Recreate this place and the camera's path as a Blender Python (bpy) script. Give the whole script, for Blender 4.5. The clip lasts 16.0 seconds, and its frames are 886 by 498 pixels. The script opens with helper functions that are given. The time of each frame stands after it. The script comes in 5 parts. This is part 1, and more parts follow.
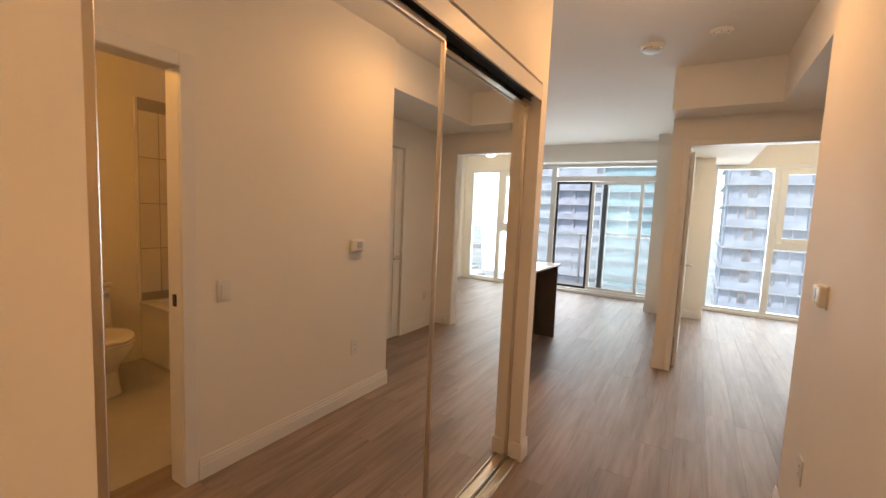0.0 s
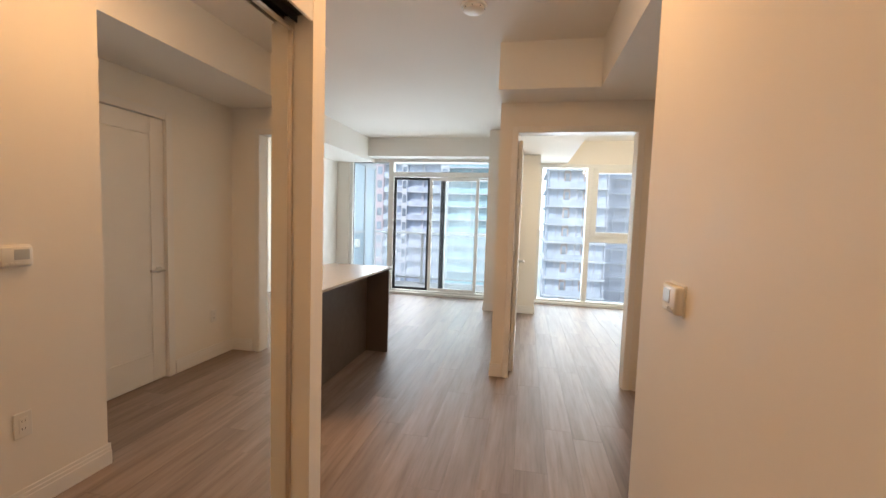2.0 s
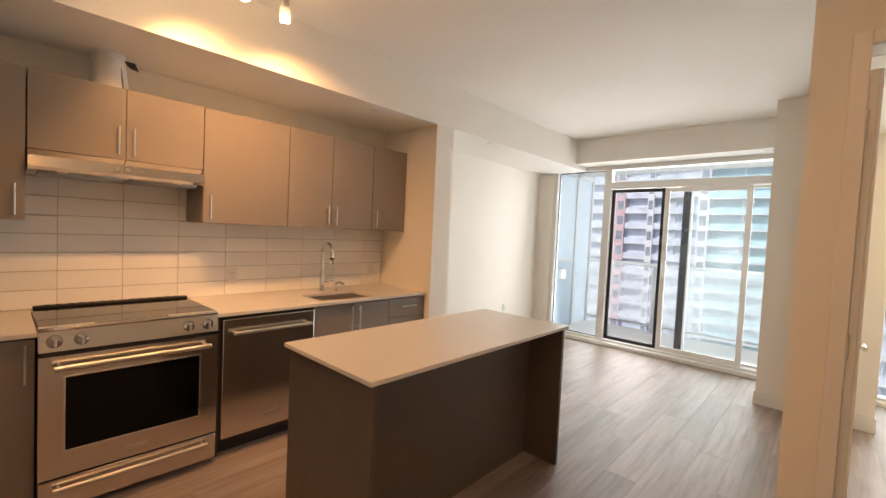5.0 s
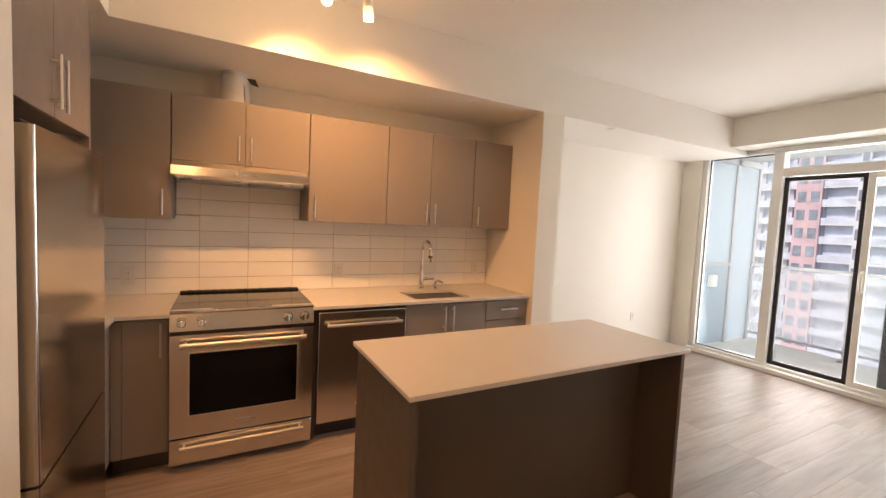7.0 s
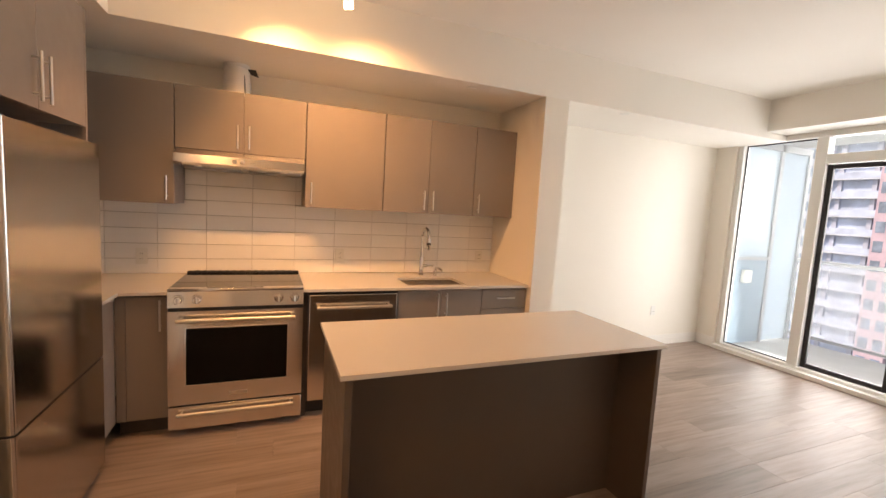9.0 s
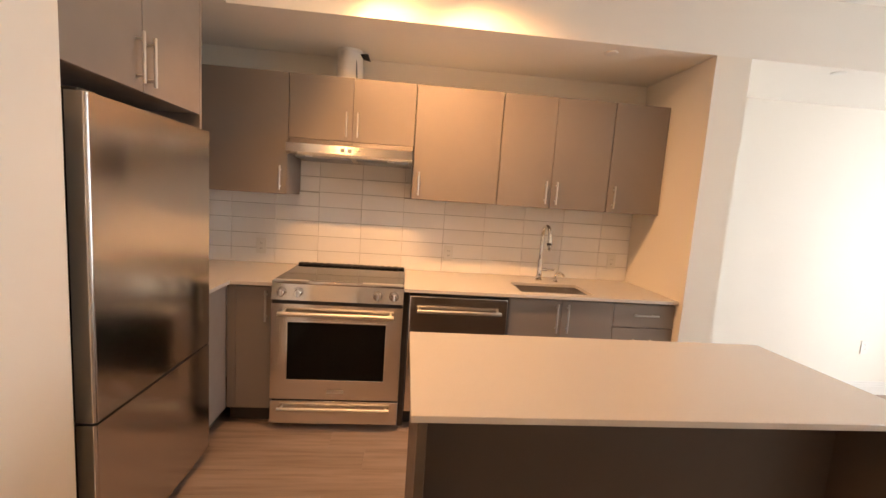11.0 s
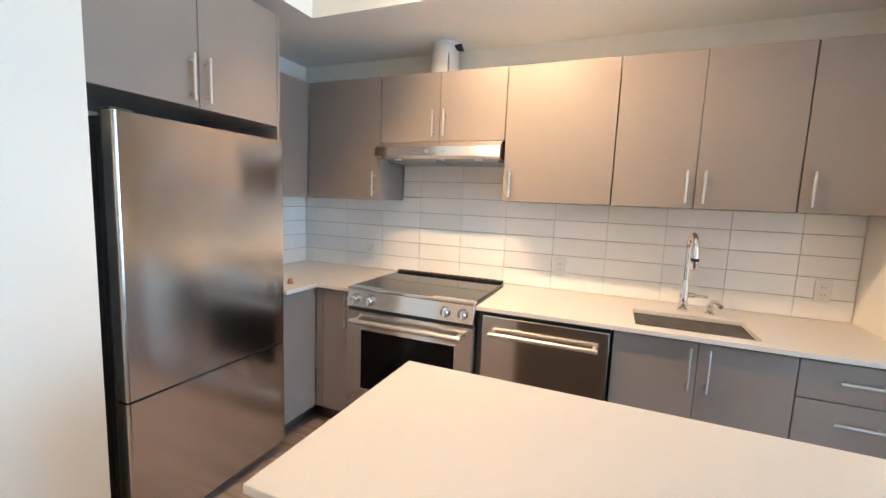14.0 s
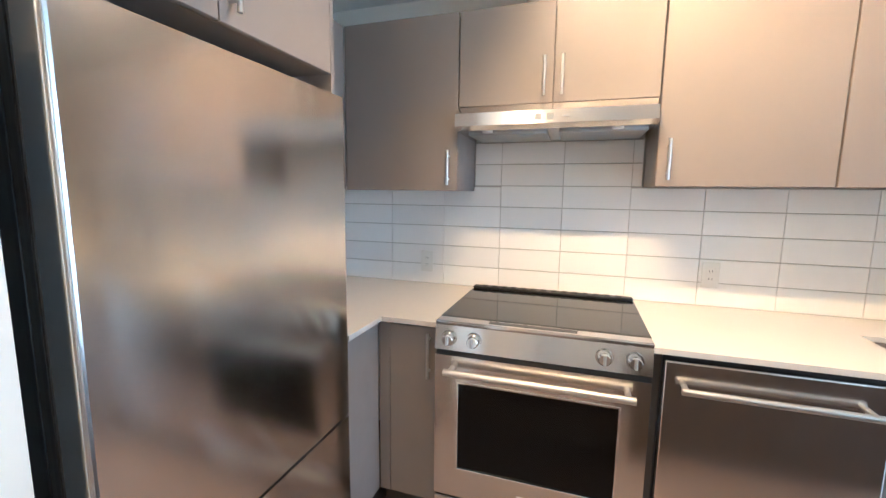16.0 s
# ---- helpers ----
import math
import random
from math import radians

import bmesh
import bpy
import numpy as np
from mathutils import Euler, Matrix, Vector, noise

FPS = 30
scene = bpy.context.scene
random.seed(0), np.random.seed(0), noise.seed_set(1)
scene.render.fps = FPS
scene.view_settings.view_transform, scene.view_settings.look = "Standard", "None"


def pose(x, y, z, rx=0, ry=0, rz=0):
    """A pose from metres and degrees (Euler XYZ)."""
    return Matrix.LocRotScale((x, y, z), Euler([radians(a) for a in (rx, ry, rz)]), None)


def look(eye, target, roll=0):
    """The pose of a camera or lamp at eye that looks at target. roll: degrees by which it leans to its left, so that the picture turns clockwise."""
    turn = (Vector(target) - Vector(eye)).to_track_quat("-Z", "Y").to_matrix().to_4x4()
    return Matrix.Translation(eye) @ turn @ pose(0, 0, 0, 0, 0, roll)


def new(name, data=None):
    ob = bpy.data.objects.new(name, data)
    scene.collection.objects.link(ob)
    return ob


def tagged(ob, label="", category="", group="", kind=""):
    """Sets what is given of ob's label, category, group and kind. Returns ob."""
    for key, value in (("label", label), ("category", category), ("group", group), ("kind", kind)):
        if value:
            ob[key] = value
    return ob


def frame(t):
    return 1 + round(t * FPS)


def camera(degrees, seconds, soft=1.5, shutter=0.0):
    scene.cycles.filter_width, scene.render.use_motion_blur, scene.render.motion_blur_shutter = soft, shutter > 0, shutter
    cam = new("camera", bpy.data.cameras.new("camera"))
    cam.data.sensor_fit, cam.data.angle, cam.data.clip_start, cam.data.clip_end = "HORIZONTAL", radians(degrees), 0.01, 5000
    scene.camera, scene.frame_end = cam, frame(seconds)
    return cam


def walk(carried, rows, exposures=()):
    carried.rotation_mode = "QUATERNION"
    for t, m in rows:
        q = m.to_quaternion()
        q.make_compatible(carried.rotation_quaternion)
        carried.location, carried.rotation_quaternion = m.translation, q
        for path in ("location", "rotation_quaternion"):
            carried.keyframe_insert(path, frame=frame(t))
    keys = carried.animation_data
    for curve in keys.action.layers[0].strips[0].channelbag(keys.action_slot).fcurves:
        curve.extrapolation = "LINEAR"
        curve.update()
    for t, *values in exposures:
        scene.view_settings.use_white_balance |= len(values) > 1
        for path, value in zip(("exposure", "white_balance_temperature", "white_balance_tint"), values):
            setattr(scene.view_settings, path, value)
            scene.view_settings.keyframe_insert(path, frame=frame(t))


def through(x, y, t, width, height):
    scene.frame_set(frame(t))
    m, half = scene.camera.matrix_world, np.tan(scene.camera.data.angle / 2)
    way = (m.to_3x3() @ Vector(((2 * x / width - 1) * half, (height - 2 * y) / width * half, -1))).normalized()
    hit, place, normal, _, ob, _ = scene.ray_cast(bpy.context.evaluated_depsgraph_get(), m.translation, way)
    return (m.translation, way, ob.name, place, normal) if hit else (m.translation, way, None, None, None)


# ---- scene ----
cam = camera(93.8, 16.0)
PATH = [
    (0, (0.358, 0.628, 1.442), (-0.67, 2.334, 1.26), 2.5),
    (0.5, (0.359, 0.67, 1.437), (-0.515, 2.458, 1.241), 1.8),
    (1, (0.363, 0.899, 1.411), (-0.34, 2.761, 1.215), 1.7),
    (1.5, (0.369, 1.178, 1.4), (-0.174, 3.094, 1.221), 1.9),
    (2, (0.355, 1.474, 1.387), (-0.027, 3.432, 1.242), 1.9),
    (2.5, (0.313, 1.834, 1.393), (0.042, 3.812, 1.273), 1.9),
    (3, (0.28, 2.19, 1.405), (-0.002, 4.167, 1.304), 1.6),
    (3.5, (0.255, 2.47, 1.417), (-0.099, 4.436, 1.325), 1.5),
    (4, (0.23, 2.732, 1.408), (-0.34, 4.647, 1.319), 1.9),
    (4.5, (0.197, 2.924, 1.428), (-0.802, 4.655, 1.352), 2.4),
    (5, (0.205, 3.078, 1.431), (-1.159, 4.539, 1.349), 2.7),
    (7.5, (0.264, 3.544, 1.462), (-1.516, 4.444, 1.318), 2.8),
    (8, (0.424, 3.671, 1.465), (-1.385, 4.51, 1.304), 2.9),
    (10.5, (0.175, 3.833, 1.437), (-1.764, 4.264, 1.207), 3.9),
    (11, (0.024, 3.941, 1.423), (-1.954, 4.125, 1.19), 3.9),
    (11.5, (-0.096, 4.123, 1.426), (-2.082, 4.065, 1.2), 3.9),
    (12, (-0.224, 4.218, 1.424), (-2.19, 3.924, 1.209), 3.6),
    (12.5, (-0.399, 4.263, 1.418), (-2.325, 3.768, 1.211), 3.3),
    (13, (-0.458, 4.346, 1.412), (-2.351, 3.734, 1.208), 2.8),
    (13.5, (-0.451, 4.499, 1.417), (-2.313, 3.804, 1.193), 2.5),
    (14, (-0.442, 4.569, 1.415), (-2.278, 3.812, 1.177), 2.3),
    (14.5, (-0.455, 4.47, 1.398), (-2.255, 3.639, 1.132), 2.1),
    (15, (-0.477, 4.197, 1.389), (-2.261, 3.336, 1.115), 2.0),
    (15.5, (-0.652, 3.945, 1.371), (-2.447, 3.104, 1.108), 1.5),
    (16, (-0.936, 3.696, 1.382), (-2.819, 3.078, 1.115), 0.7),
]
EXPOSURES = [(0.0, 0.35, 6700, 13), (1.5, 0.45, 6500, 12), (2.5, 0.53, 6250, 10), (3.5, 0.64, 6250, 10), (5.0, 0.49, 7250, 16), (8.0, 0.61, 7700, 20), (11.0, 0.85, 7300, 19), (12.0, 1.04, 6450, 14), (13.0, 1.36, 5000, 3), (14.0, 1.40, 4800, -1), (16.0, 1.58, 4500, -2)]
walk(cam, [(t, look(eye, target, roll)) for t, eye, target, roll in PATH], EXPOSURES)

# ---- light ----
world = bpy.data.worlds.new("sky")
scene.world = world
world.use_nodes = True
wn = world.node_tree
sky = wn.nodes.new("ShaderNodeTexSky")
sky.sky_type = "NISHITA"
sky.sun_disc = False
sky.sun_elevation = radians(48)
sky.sun_rotation = radians(200)
sky.dust_density = 1.0
sky.air_density = 1.0
sky.ozone_density = 1.5
sky.altitude = 60
wn.links.new(sky.outputs[0], wn.nodes["Background"].inputs[0])
wn.nodes["Background"].inputs[1].default_value = 0.15


def lamp(name, kind, m, power, colour, size=0.1, size_y=None, spot=None):
    data = bpy.data.lights.new(name, kind)
    data.energy, data.color = power, colour
    if kind == "SUN":
        data.angle = size
    elif kind == "AREA":
        data.shape, data.size, data.size_y = "RECTANGLE", size, size_y or size
    else:
        data.shadow_soft_size = size
    if spot:
        data.spot_size, data.spot_blend = radians(spot), 1.0
    ob = new(name, data)
    ob.matrix_world = m
    return ob


lamp("sun", "SUN", look((-15, -40, 50), (0, 0, 0)), 2.4, (1.0, 0.96, 0.90), radians(8))
DAY = (0.86, 0.94, 1.0)
WARM = (1.0, 0.56, 0.28)
lamp("living_window_light", "AREA", look((-1.4, 9.2, 1.25), (-0.9, 3.5, 0.2)), 82, DAY, 2.6, 2.35)
lamp("bedroom_window_light", "AREA", look((1.7, 9.2, 1.25), (1.2, 3.5, 0.0)), 72, DAY, 2.2, 2.3)
for hy, glow, down in ((0.35, 3.0, 3.8), (3.05, 3.0, 6.0)):
    lamp("hall_bulb", "POINT", pose(0.2, hy, 2.62), glow, (1.0, 0.50, 0.17), 0.08)
    lamp("hall_dome_light", "AREA", pose(0.2, hy, 2.63), down, (1.0, 0.50, 0.17), 0.24)
# unseen point light with no fixture, added to brighten the bathroom
lamp("bathroom_fill", "POINT", pose(1.75, 1.1, 2.35), 15, (1.0, 0.47, 0.11), 0.1)
lamp("bedroom_bulb", "POINT", pose(1.62, 6.9, 2.48), 16, (1.0, 0.74, 0.42), 0.12)
TRACK_X = -1.97
TRACK_Y = (3.43, 3.65, 3.87, 4.10)
AIMS = (((-2.1, 3.6, 0.0), 38, 112), ((-2.745, 4.05, 1.65), 34, 100), ((-1.3, 4.5, 0.9), 31, 112), ((-2.745, 4.65, 1.40), 39, 112))
for ty, (aim, watts, cone) in zip(TRACK_Y, AIMS):
    lamp("track_bulb", "SPOT", look((TRACK_X - 0.03, ty, 2.495), aim), watts, (1.0, 0.53, 0.22), 0.025, spot=cone)
for ty in TRACK_Y[1::2]:
    lamp("track_glow", "POINT", pose(TRACK_X - 0.03, ty, 2.50), 0.38, (1.0, 0.53, 0.22), 0.03)


# ---- materials ----
def node_mat(name):
    m = bpy.data.materials.new(name)
    m.use_nodes = True
    nt = m.node_tree
    return m, nt, nt.nodes["Principled BSDF"]


def link(nt, a, b):
    nt.links.new(a, b)


def coords(nt, scale=(1, 1, 1), kind="Object", shift=False):
    tc = nt.nodes.new("ShaderNodeTexCoord")
    mp = nt.nodes.new("ShaderNodeMapping")
    mp.inputs["Scale"].default_value = scale
    link(nt, tc.outputs[kind], mp.inputs["Vector"])
    if shift:
        info = nt.nodes.new("ShaderNodeObjectInfo")
        mul = nt.nodes.new("ShaderNodeVectorMath")
        mul.operation = "SCALE"
        mul.inputs[0].default_value = (17.0, 31.0, 11.0)
        link(nt, info.outputs["Random"], mul.inputs["Scale"])
        link(nt, mul.outputs[0], mp.inputs["Location"])
    return mp.outputs[0]


def noise_node(nt, vec, scale, detail=4.0, rough=0.55):
    n = nt.nodes.new("ShaderNodeTexNoise")
    n.inputs["Scale"].default_value = scale
    n.inputs["Detail"].default_value = detail
    n.inputs["Roughness"].default_value = rough
    link(nt, vec, n.inputs["Vector"])
    return n.outputs["Fac"]


def ramp(nt, fac, stops):
    r = nt.nodes.new("ShaderNodeValToRGB")
    e = r.color_ramp.elements
    while len(e) < len(stops):
        e.new(0.5)
    for el, (p, c) in zip(e, stops):
        el.position, el.color = p, (*c, 1)
    link(nt, fac, r.inputs[0])
    return r.outputs[0]


def span(nt, fac, lo, hi):
    r = nt.nodes.new("ShaderNodeMapRange")
    r.inputs["To Min"].default_value, r.inputs["To Max"].default_value = lo, hi
    r.inputs["From Min"].default_value, r.inputs["From Max"].default_value = 0.3, 0.7
    link(nt, fac, r.inputs["Value"])
    return r.outputs[0]


def bump(nt, bsdf, height, strength, dist=0.002):
    b = nt.nodes.new("ShaderNodeBump")
    b.inputs["Strength"].default_value, b.inputs["Distance"].default_value = strength, dist
    link(nt, height, b.inputs["Height"])
    link(nt, b.outputs[0], bsdf.inputs["Normal"])


def plain(name, colour, rough=0.5, metal=0.0, vary=0.05, scale=3.0, bumps=0.0, bump_scale=120.0, spec=0.5):
    """Paint, plastic, stone: two scales of variation in colour and gloss, fine relief."""
    m, nt, b = node_mat(name)
    vec = coords(nt)
    big, small = noise_node(nt, vec, scale, 3), noise_node(nt, vec, bump_scale, 2)
    lo = tuple(c * (1 - vary) for c in colour)
    hi = tuple(min(1, c * (1 + vary)) for c in colour)
    link(nt, ramp(nt, big, [(0.3, lo), (0.7, hi)]), b.inputs["Base Color"])
    link(nt, span(nt, noise_node(nt, vec, scale * 6, 4), rough * 0.88, min(1, rough * 1.12)), b.inputs["Roughness"])
    b.inputs["Metallic"].default_value = metal
    b.inputs["Specular IOR Level"].default_value = spec
    if bumps:
        bump(nt, b, small, bumps, 0.001)
    return m


def brushed(name, colour, rough, stretch, streak=0.02, aniso=0.75):
    """Brushed steel: very fine lines along one axis, highlights drawn out across them."""
    m, nt, b = node_mat(name)
    n = noise_node(nt, coords(nt, stretch), 1.0, 2)
    lo, hi = tuple(c * (1 - streak) for c in colour), tuple(c * (1 + streak) for c in colour)
    link(nt, ramp(nt, n, [(0.3, lo), (0.7, hi)]), b.inputs["Base Color"])
    link(nt, span(nt, n, rough * 0.97, rough * 1.03), b.inputs["Roughness"])
    b.inputs["Metallic"].default_value = 1.0
    b.inputs["Anisotropic"].default_value = aniso
    tan = nt.nodes.new("ShaderNodeCombineXYZ")
    tan.inputs[0].default_value, tan.inputs[1].default_value, tan.inputs[2].default_value = 0.03, 0.04, 1.0
    link(nt, tan.outputs[0], b.inputs["Tangent"])
    return m


def plank_mat(name):
    m, nt, b = node_mat(name)
    vec = coords(nt, (1, 1, 1), shift=True)
    st = nt.nodes.new("ShaderNodeMapping")
    st.inputs["Scale"].default_value = (14, 0.9, 6)
    link(nt, vec, st.inputs["Vector"])
    grain = noise_node(nt, st.outputs[0], 2.2, 7, 0.62)
    st2 = nt.nodes.new("ShaderNodeMapping")
    st2.inputs["Scale"].default_value = (120, 3.5, 20)
    link(nt, vec, st2.inputs["Vector"])
    fine = noise_node(nt, st2.outputs[0], 1.0, 4)
    info = nt.nodes.new("ShaderNodeObjectInfo")
    st3 = nt.nodes.new("ShaderNodeMapping")
    st3.inputs["Scale"].default_value = (5.0, 0.55, 1)
    link(nt, vec, st3.inputs["Vector"])
    broad = noise_node(nt, st3.outputs[0], 1.0, 3)
    fibre = ramp(nt, grain, [(0.28, (0.205, 0.151, 0.122)), (0.48, (0.285, 0.216, 0.180)), (0.72, (0.350, 0.273, 0.229))])
    cloud = ramp(nt, broad, [(0.30, (0.70, 0.69, 0.68)), (0.55, (1.0, 1.0, 1.0)), (0.75, (1.12, 1.11, 1.10))])
    mul = nt.nodes.new("ShaderNodeMix")
    mul.data_type, mul.blend_type = "RGBA", "MULTIPLY"
    mul.inputs["Factor"].default_value = 1.0
    link(nt, fibre, mul.inputs["A"])
    link(nt, cloud, mul.inputs["B"])
    col = mul.outputs["Result"]
    hsv = nt.nodes.new("ShaderNodeHueSaturation")
    mr = nt.nodes.new("ShaderNodeMapRange")
    mr.inputs["To Min"].default_value, mr.inputs["To Max"].default_value = 0.93, 1.07
    link(nt, info.outputs["Random"], mr.inputs["Value"])
    link(nt, mr.outputs[0], hsv.inputs["Value"])
    link(nt, col, hsv.inputs["Color"])
    link(nt, hsv.outputs[0], b.inputs["Base Color"])
    link(nt, span(nt, fine, 0.42, 0.48), b.inputs["Roughness"])
    bump(nt, b, fine, 0.05, 0.0004)
    return m


def tile_mat(name, colour, rough):
    m, nt, b = node_mat(name)
    vec = coords(nt, shift=True)
    n = noise_node(nt, vec, 5, 3)
    info = nt.nodes.new("ShaderNodeObjectInfo")
    hsv = nt.nodes.new("ShaderNodeHueSaturation")
    mr = nt.nodes.new("ShaderNodeMapRange")
    mr.inputs["To Min"].default_value, mr.inputs["To Max"].default_value = 0.96, 1.03
    link(nt, info.outputs["Random"], mr.inputs["Value"])
    link(nt, mr.outputs[0], hsv.inputs["Value"])
    link(nt, ramp(nt, n, [(0.3, tuple(c * 0.97 for c in colour)), (0.7, colour)]), hsv.inputs["Color"])
    link(nt, hsv.outputs[0], b.inputs["Base Color"])
    link(nt, span(nt, n, rough * 0.8, rough * 1.2), b.inputs["Roughness"])
    bump(nt, b, n, 0.08, 0.002)
    return m


def quartz_mat(name):
    m, nt, b = node_mat(name)
    vec = coords(nt)
    v = nt.nodes.new("ShaderNodeTexVoronoi")
    v.inputs["Scale"].default_value = 260
    link(nt, vec, v.inputs["Vector"])
    link(nt, ramp(nt, v.outputs["Distance"], [(0.02, (0.53, 0.50, 0.46)), (0.16, (0.61, 0.585, 0.55)), (1.0, (0.63, 0.605, 0.57))]), b.inputs["Base Color"])
    link(nt, span(nt, noise_node(nt, vec, 2, 2), 0.25, 0.27), b.inputs["Roughness"])
    return m


def glass_mat(name, tint=(1, 1, 1), rough=0.0, through=0.02):
    """Thin pane: lets light straight through, with a faint reflection and a pale veil that imitates outdoor haze."""
    m, nt, b = node_mat(name)
    nt.nodes.remove(b)
    tr = nt.nodes.new("ShaderNodeBsdfTransparent")
    tr.inputs[0].default_value = (*tint, 1)
    gl = nt.nodes.new("ShaderNodeBsdfGlossy")
    gl.inputs["Roughness"].default_value = max(rough, 0.01)
    fr = nt.nodes.new("ShaderNodeFresnel")
    fr.inputs[0].default_value = 1.45
    mx = nt.nodes.new("ShaderNodeMixShader")
    link(nt, fr.outputs[0], mx.inputs[0])
    link(nt, tr.outputs[0], mx.inputs[1])
    link(nt, gl.outputs[0], mx.inputs[2])
    # translucent share mixed into the pane as a white haze over the view
    tl = nt.nodes.new("ShaderNodeBsdfTranslucent")
    tl.inputs[0].default_value = (0.9, 0.93, 0.96, 1)
    haze_veil = nt.nodes.new("ShaderNodeMixShader")
    link(nt, span(nt, noise_node(nt, coords(nt), 2.5, 5), through * 0.8, through * 1.2), haze_veil.inputs[0])
    link(nt, mx.outputs[0], haze_veil.inputs[1])
    link(nt, tl.outputs[0], haze_veil.inputs[2])
    link(nt, haze_veil.outputs[0], nt.nodes["Material Output"].inputs[0])
    return m


def frosted_mat(name, tint, clear):
    """Etched balcony glass: part straight through, part scattered."""
    m, nt, b = node_mat(name)
    b.inputs["Base Color"].default_value = (*tint, 1)
    b.inputs["Roughness"].default_value = 0.25
    tl = nt.nodes.new("ShaderNodeBsdfTranslucent")
    tl.inputs[0].default_value = (*tint, 1)
    tr = nt.nodes.new("ShaderNodeBsdfTransparent")
    a, c = nt.nodes.new("ShaderNodeMixShader"), nt.nodes.new("ShaderNodeMixShader")
    a.inputs[0].default_value, c.inputs[0].default_value = 0.5, clear
    link(nt, b.outputs[0], a.inputs[1])
    link(nt, tl.outputs[0], a.inputs[2])
    link(nt, a.outputs[0], c.inputs[1])
    link(nt, tr.outputs[0], c.inputs[2])
    link(nt, c.outputs[0], nt.nodes["Material Output"].inputs[0])
    return m


def glow_mat(name, colour, strength):
    m, nt, b = node_mat(name)
    b.inputs["Emission Color"].default_value = (*colour, 1)
    b.inputs["Emission Strength"].default_value = strength
    return m


WALL = plain("wall_paint", (0.84, 0.80, 0.725), 0.62, vary=0.02, scale=0.8, bumps=0.10, bump_scale=260)
CEIL = plain("ceiling_paint", (0.86, 0.835, 0.78), 0.75, vary=0.02, scale=0.7, bumps=0.12, bump_scale=200)
TRIM = plain("trim_paint", (0.82, 0.80, 0.76), 0.38, vary=0.02, bumps=0.04)
DOORP = plain("door_paint", (0.80, 0.79, 0.76), 0.36, vary=0.02, bumps=0.05)
PLANK = plank_mat("grey_brown_laminate")
SUBFLOOR = plain("joint_dark", (0.035, 0.028, 0.024), 0.8)
CABINET = plain("taupe_laminate", (0.245, 0.208, 0.185), 0.42, vary=0.035, scale=2.5, bumps=0.06, bump_scale=300)
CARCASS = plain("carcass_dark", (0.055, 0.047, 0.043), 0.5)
ISLAND = plain("dark_brown_laminate", (0.105, 0.080, 0.064), 0.42, vary=0.05, scale=2.5, bumps=0.06, bump_scale=300)
QUARTZ = quartz_mat("pale_quartz")
TILE = tile_mat("white_glazed_tile", (0.90, 0.89, 0.87), 0.12)
GROUT = plain("grout", (0.47, 0.45, 0.42), 0.9, bumps=0.2)
DARKGROUT = plain("dark_grout", (0.40, 0.37, 0.32), 0.9, bumps=0.2)
STEEL_H = brushed("brushed_steel", (0.70, 0.68, 0.66), 0.165, (4, 4, 700), aniso=0.6)
STEEL_F = brushed("brushed_steel_fridge", (0.60, 0.587, 0.573), 0.15, (4, 4, 700), aniso=0.9)
CHROME = plain("chrome", (0.80, 0.79, 0.77), 0.07, 1.0, vary=0.02)
NICKEL = plain("satin_nickel", (0.62, 0.60, 0.57), 0.36, 1.0, vary=0.03)
BLACKG = plain("black_glass", (0.012, 0.013, 0.016), 0.045, vary=0.02, spec=0.5)
OVENG = plain("oven_glass", (0.004, 0.004, 0.004), 0.12, vary=0.02, spec=0.18)
BLACKP = plain("black_plastic", (0.02, 0.02, 0.021), 0.4, bumps=0.1)
DARKG = plain("dark_grey_side", (0.05, 0.048, 0.047), 0.45, bumps=0.2)
WHITEP = plain("white_plastic", (0.78, 0.77, 0.73), 0.35, vary=0.02)
LCD = plain("grey_display", (0.22, 0.25, 0.25), 0.2)
SCREEN = plain("pale_display", (0.50, 0.54, 0.56), 0.15)
MIRROR = plain("mirror_silver", (0.90, 0.90, 0.88), 0.008, 1.0, vary=0.002)
BRASSY = plain("champagne_frame", (0.66, 0.60, 0.53), 0.34, 1.0, vary=0.03)
TRACKD = plain("dark_track_metal", (0.10, 0.09, 0.08), 0.35, 0.8)
ALU = plain("white_window_frame", (0.78, 0.78, 0.75), 0.4, vary=0.02)
BLACKF = plain("black_door_frame", (0.02, 0.02, 0.023), 0.4, 0.3)
ALUG = plain("grey_aluminium", (0.42, 0.43, 0.44), 0.4, 0.7)
GLASS = glass_mat("window_glass", (0.95, 0.98, 0.98))
RAILM = plain("pale_aluminium_rail", (0.74, 0.76, 0.78), 0.4, 0.3)
FROST = frosted_mat("frosted_balcony_glass", (0.92, 0.94, 0.97), 0.75)
FROSTB = frosted_mat("blue_divider_glass", (0.66, 0.78, 0.86), 0.35)
DIVIDER = plain("blue_grey_divider_panel", (0.27, 0.36, 0.44), 0.5)
CONC = plain("pale_concrete", (0.55, 0.54, 0.52), 0.85, vary=0.1, scale=1.2, bumps=0.3, bump_scale=40)
PORC = plain("white_porcelain", (0.80, 0.78, 0.74), 0.12, vary=0.01)
BATHTILE = tile_mat("beige_wall_tile", (0.74, 0.70, 0.64), 0.22)
BATHFLOOR = tile_mat("cream_floor_tile", (0.60, 0.56, 0.49), 0.35)
DUCT = plain("white_duct", (0.76, 0.75, 0.72), 0.45, vary=0.04, scale=12)
SHADE = frosted_mat("frosted_glass_shade", (0.92, 0.88, 0.82), 0.3)
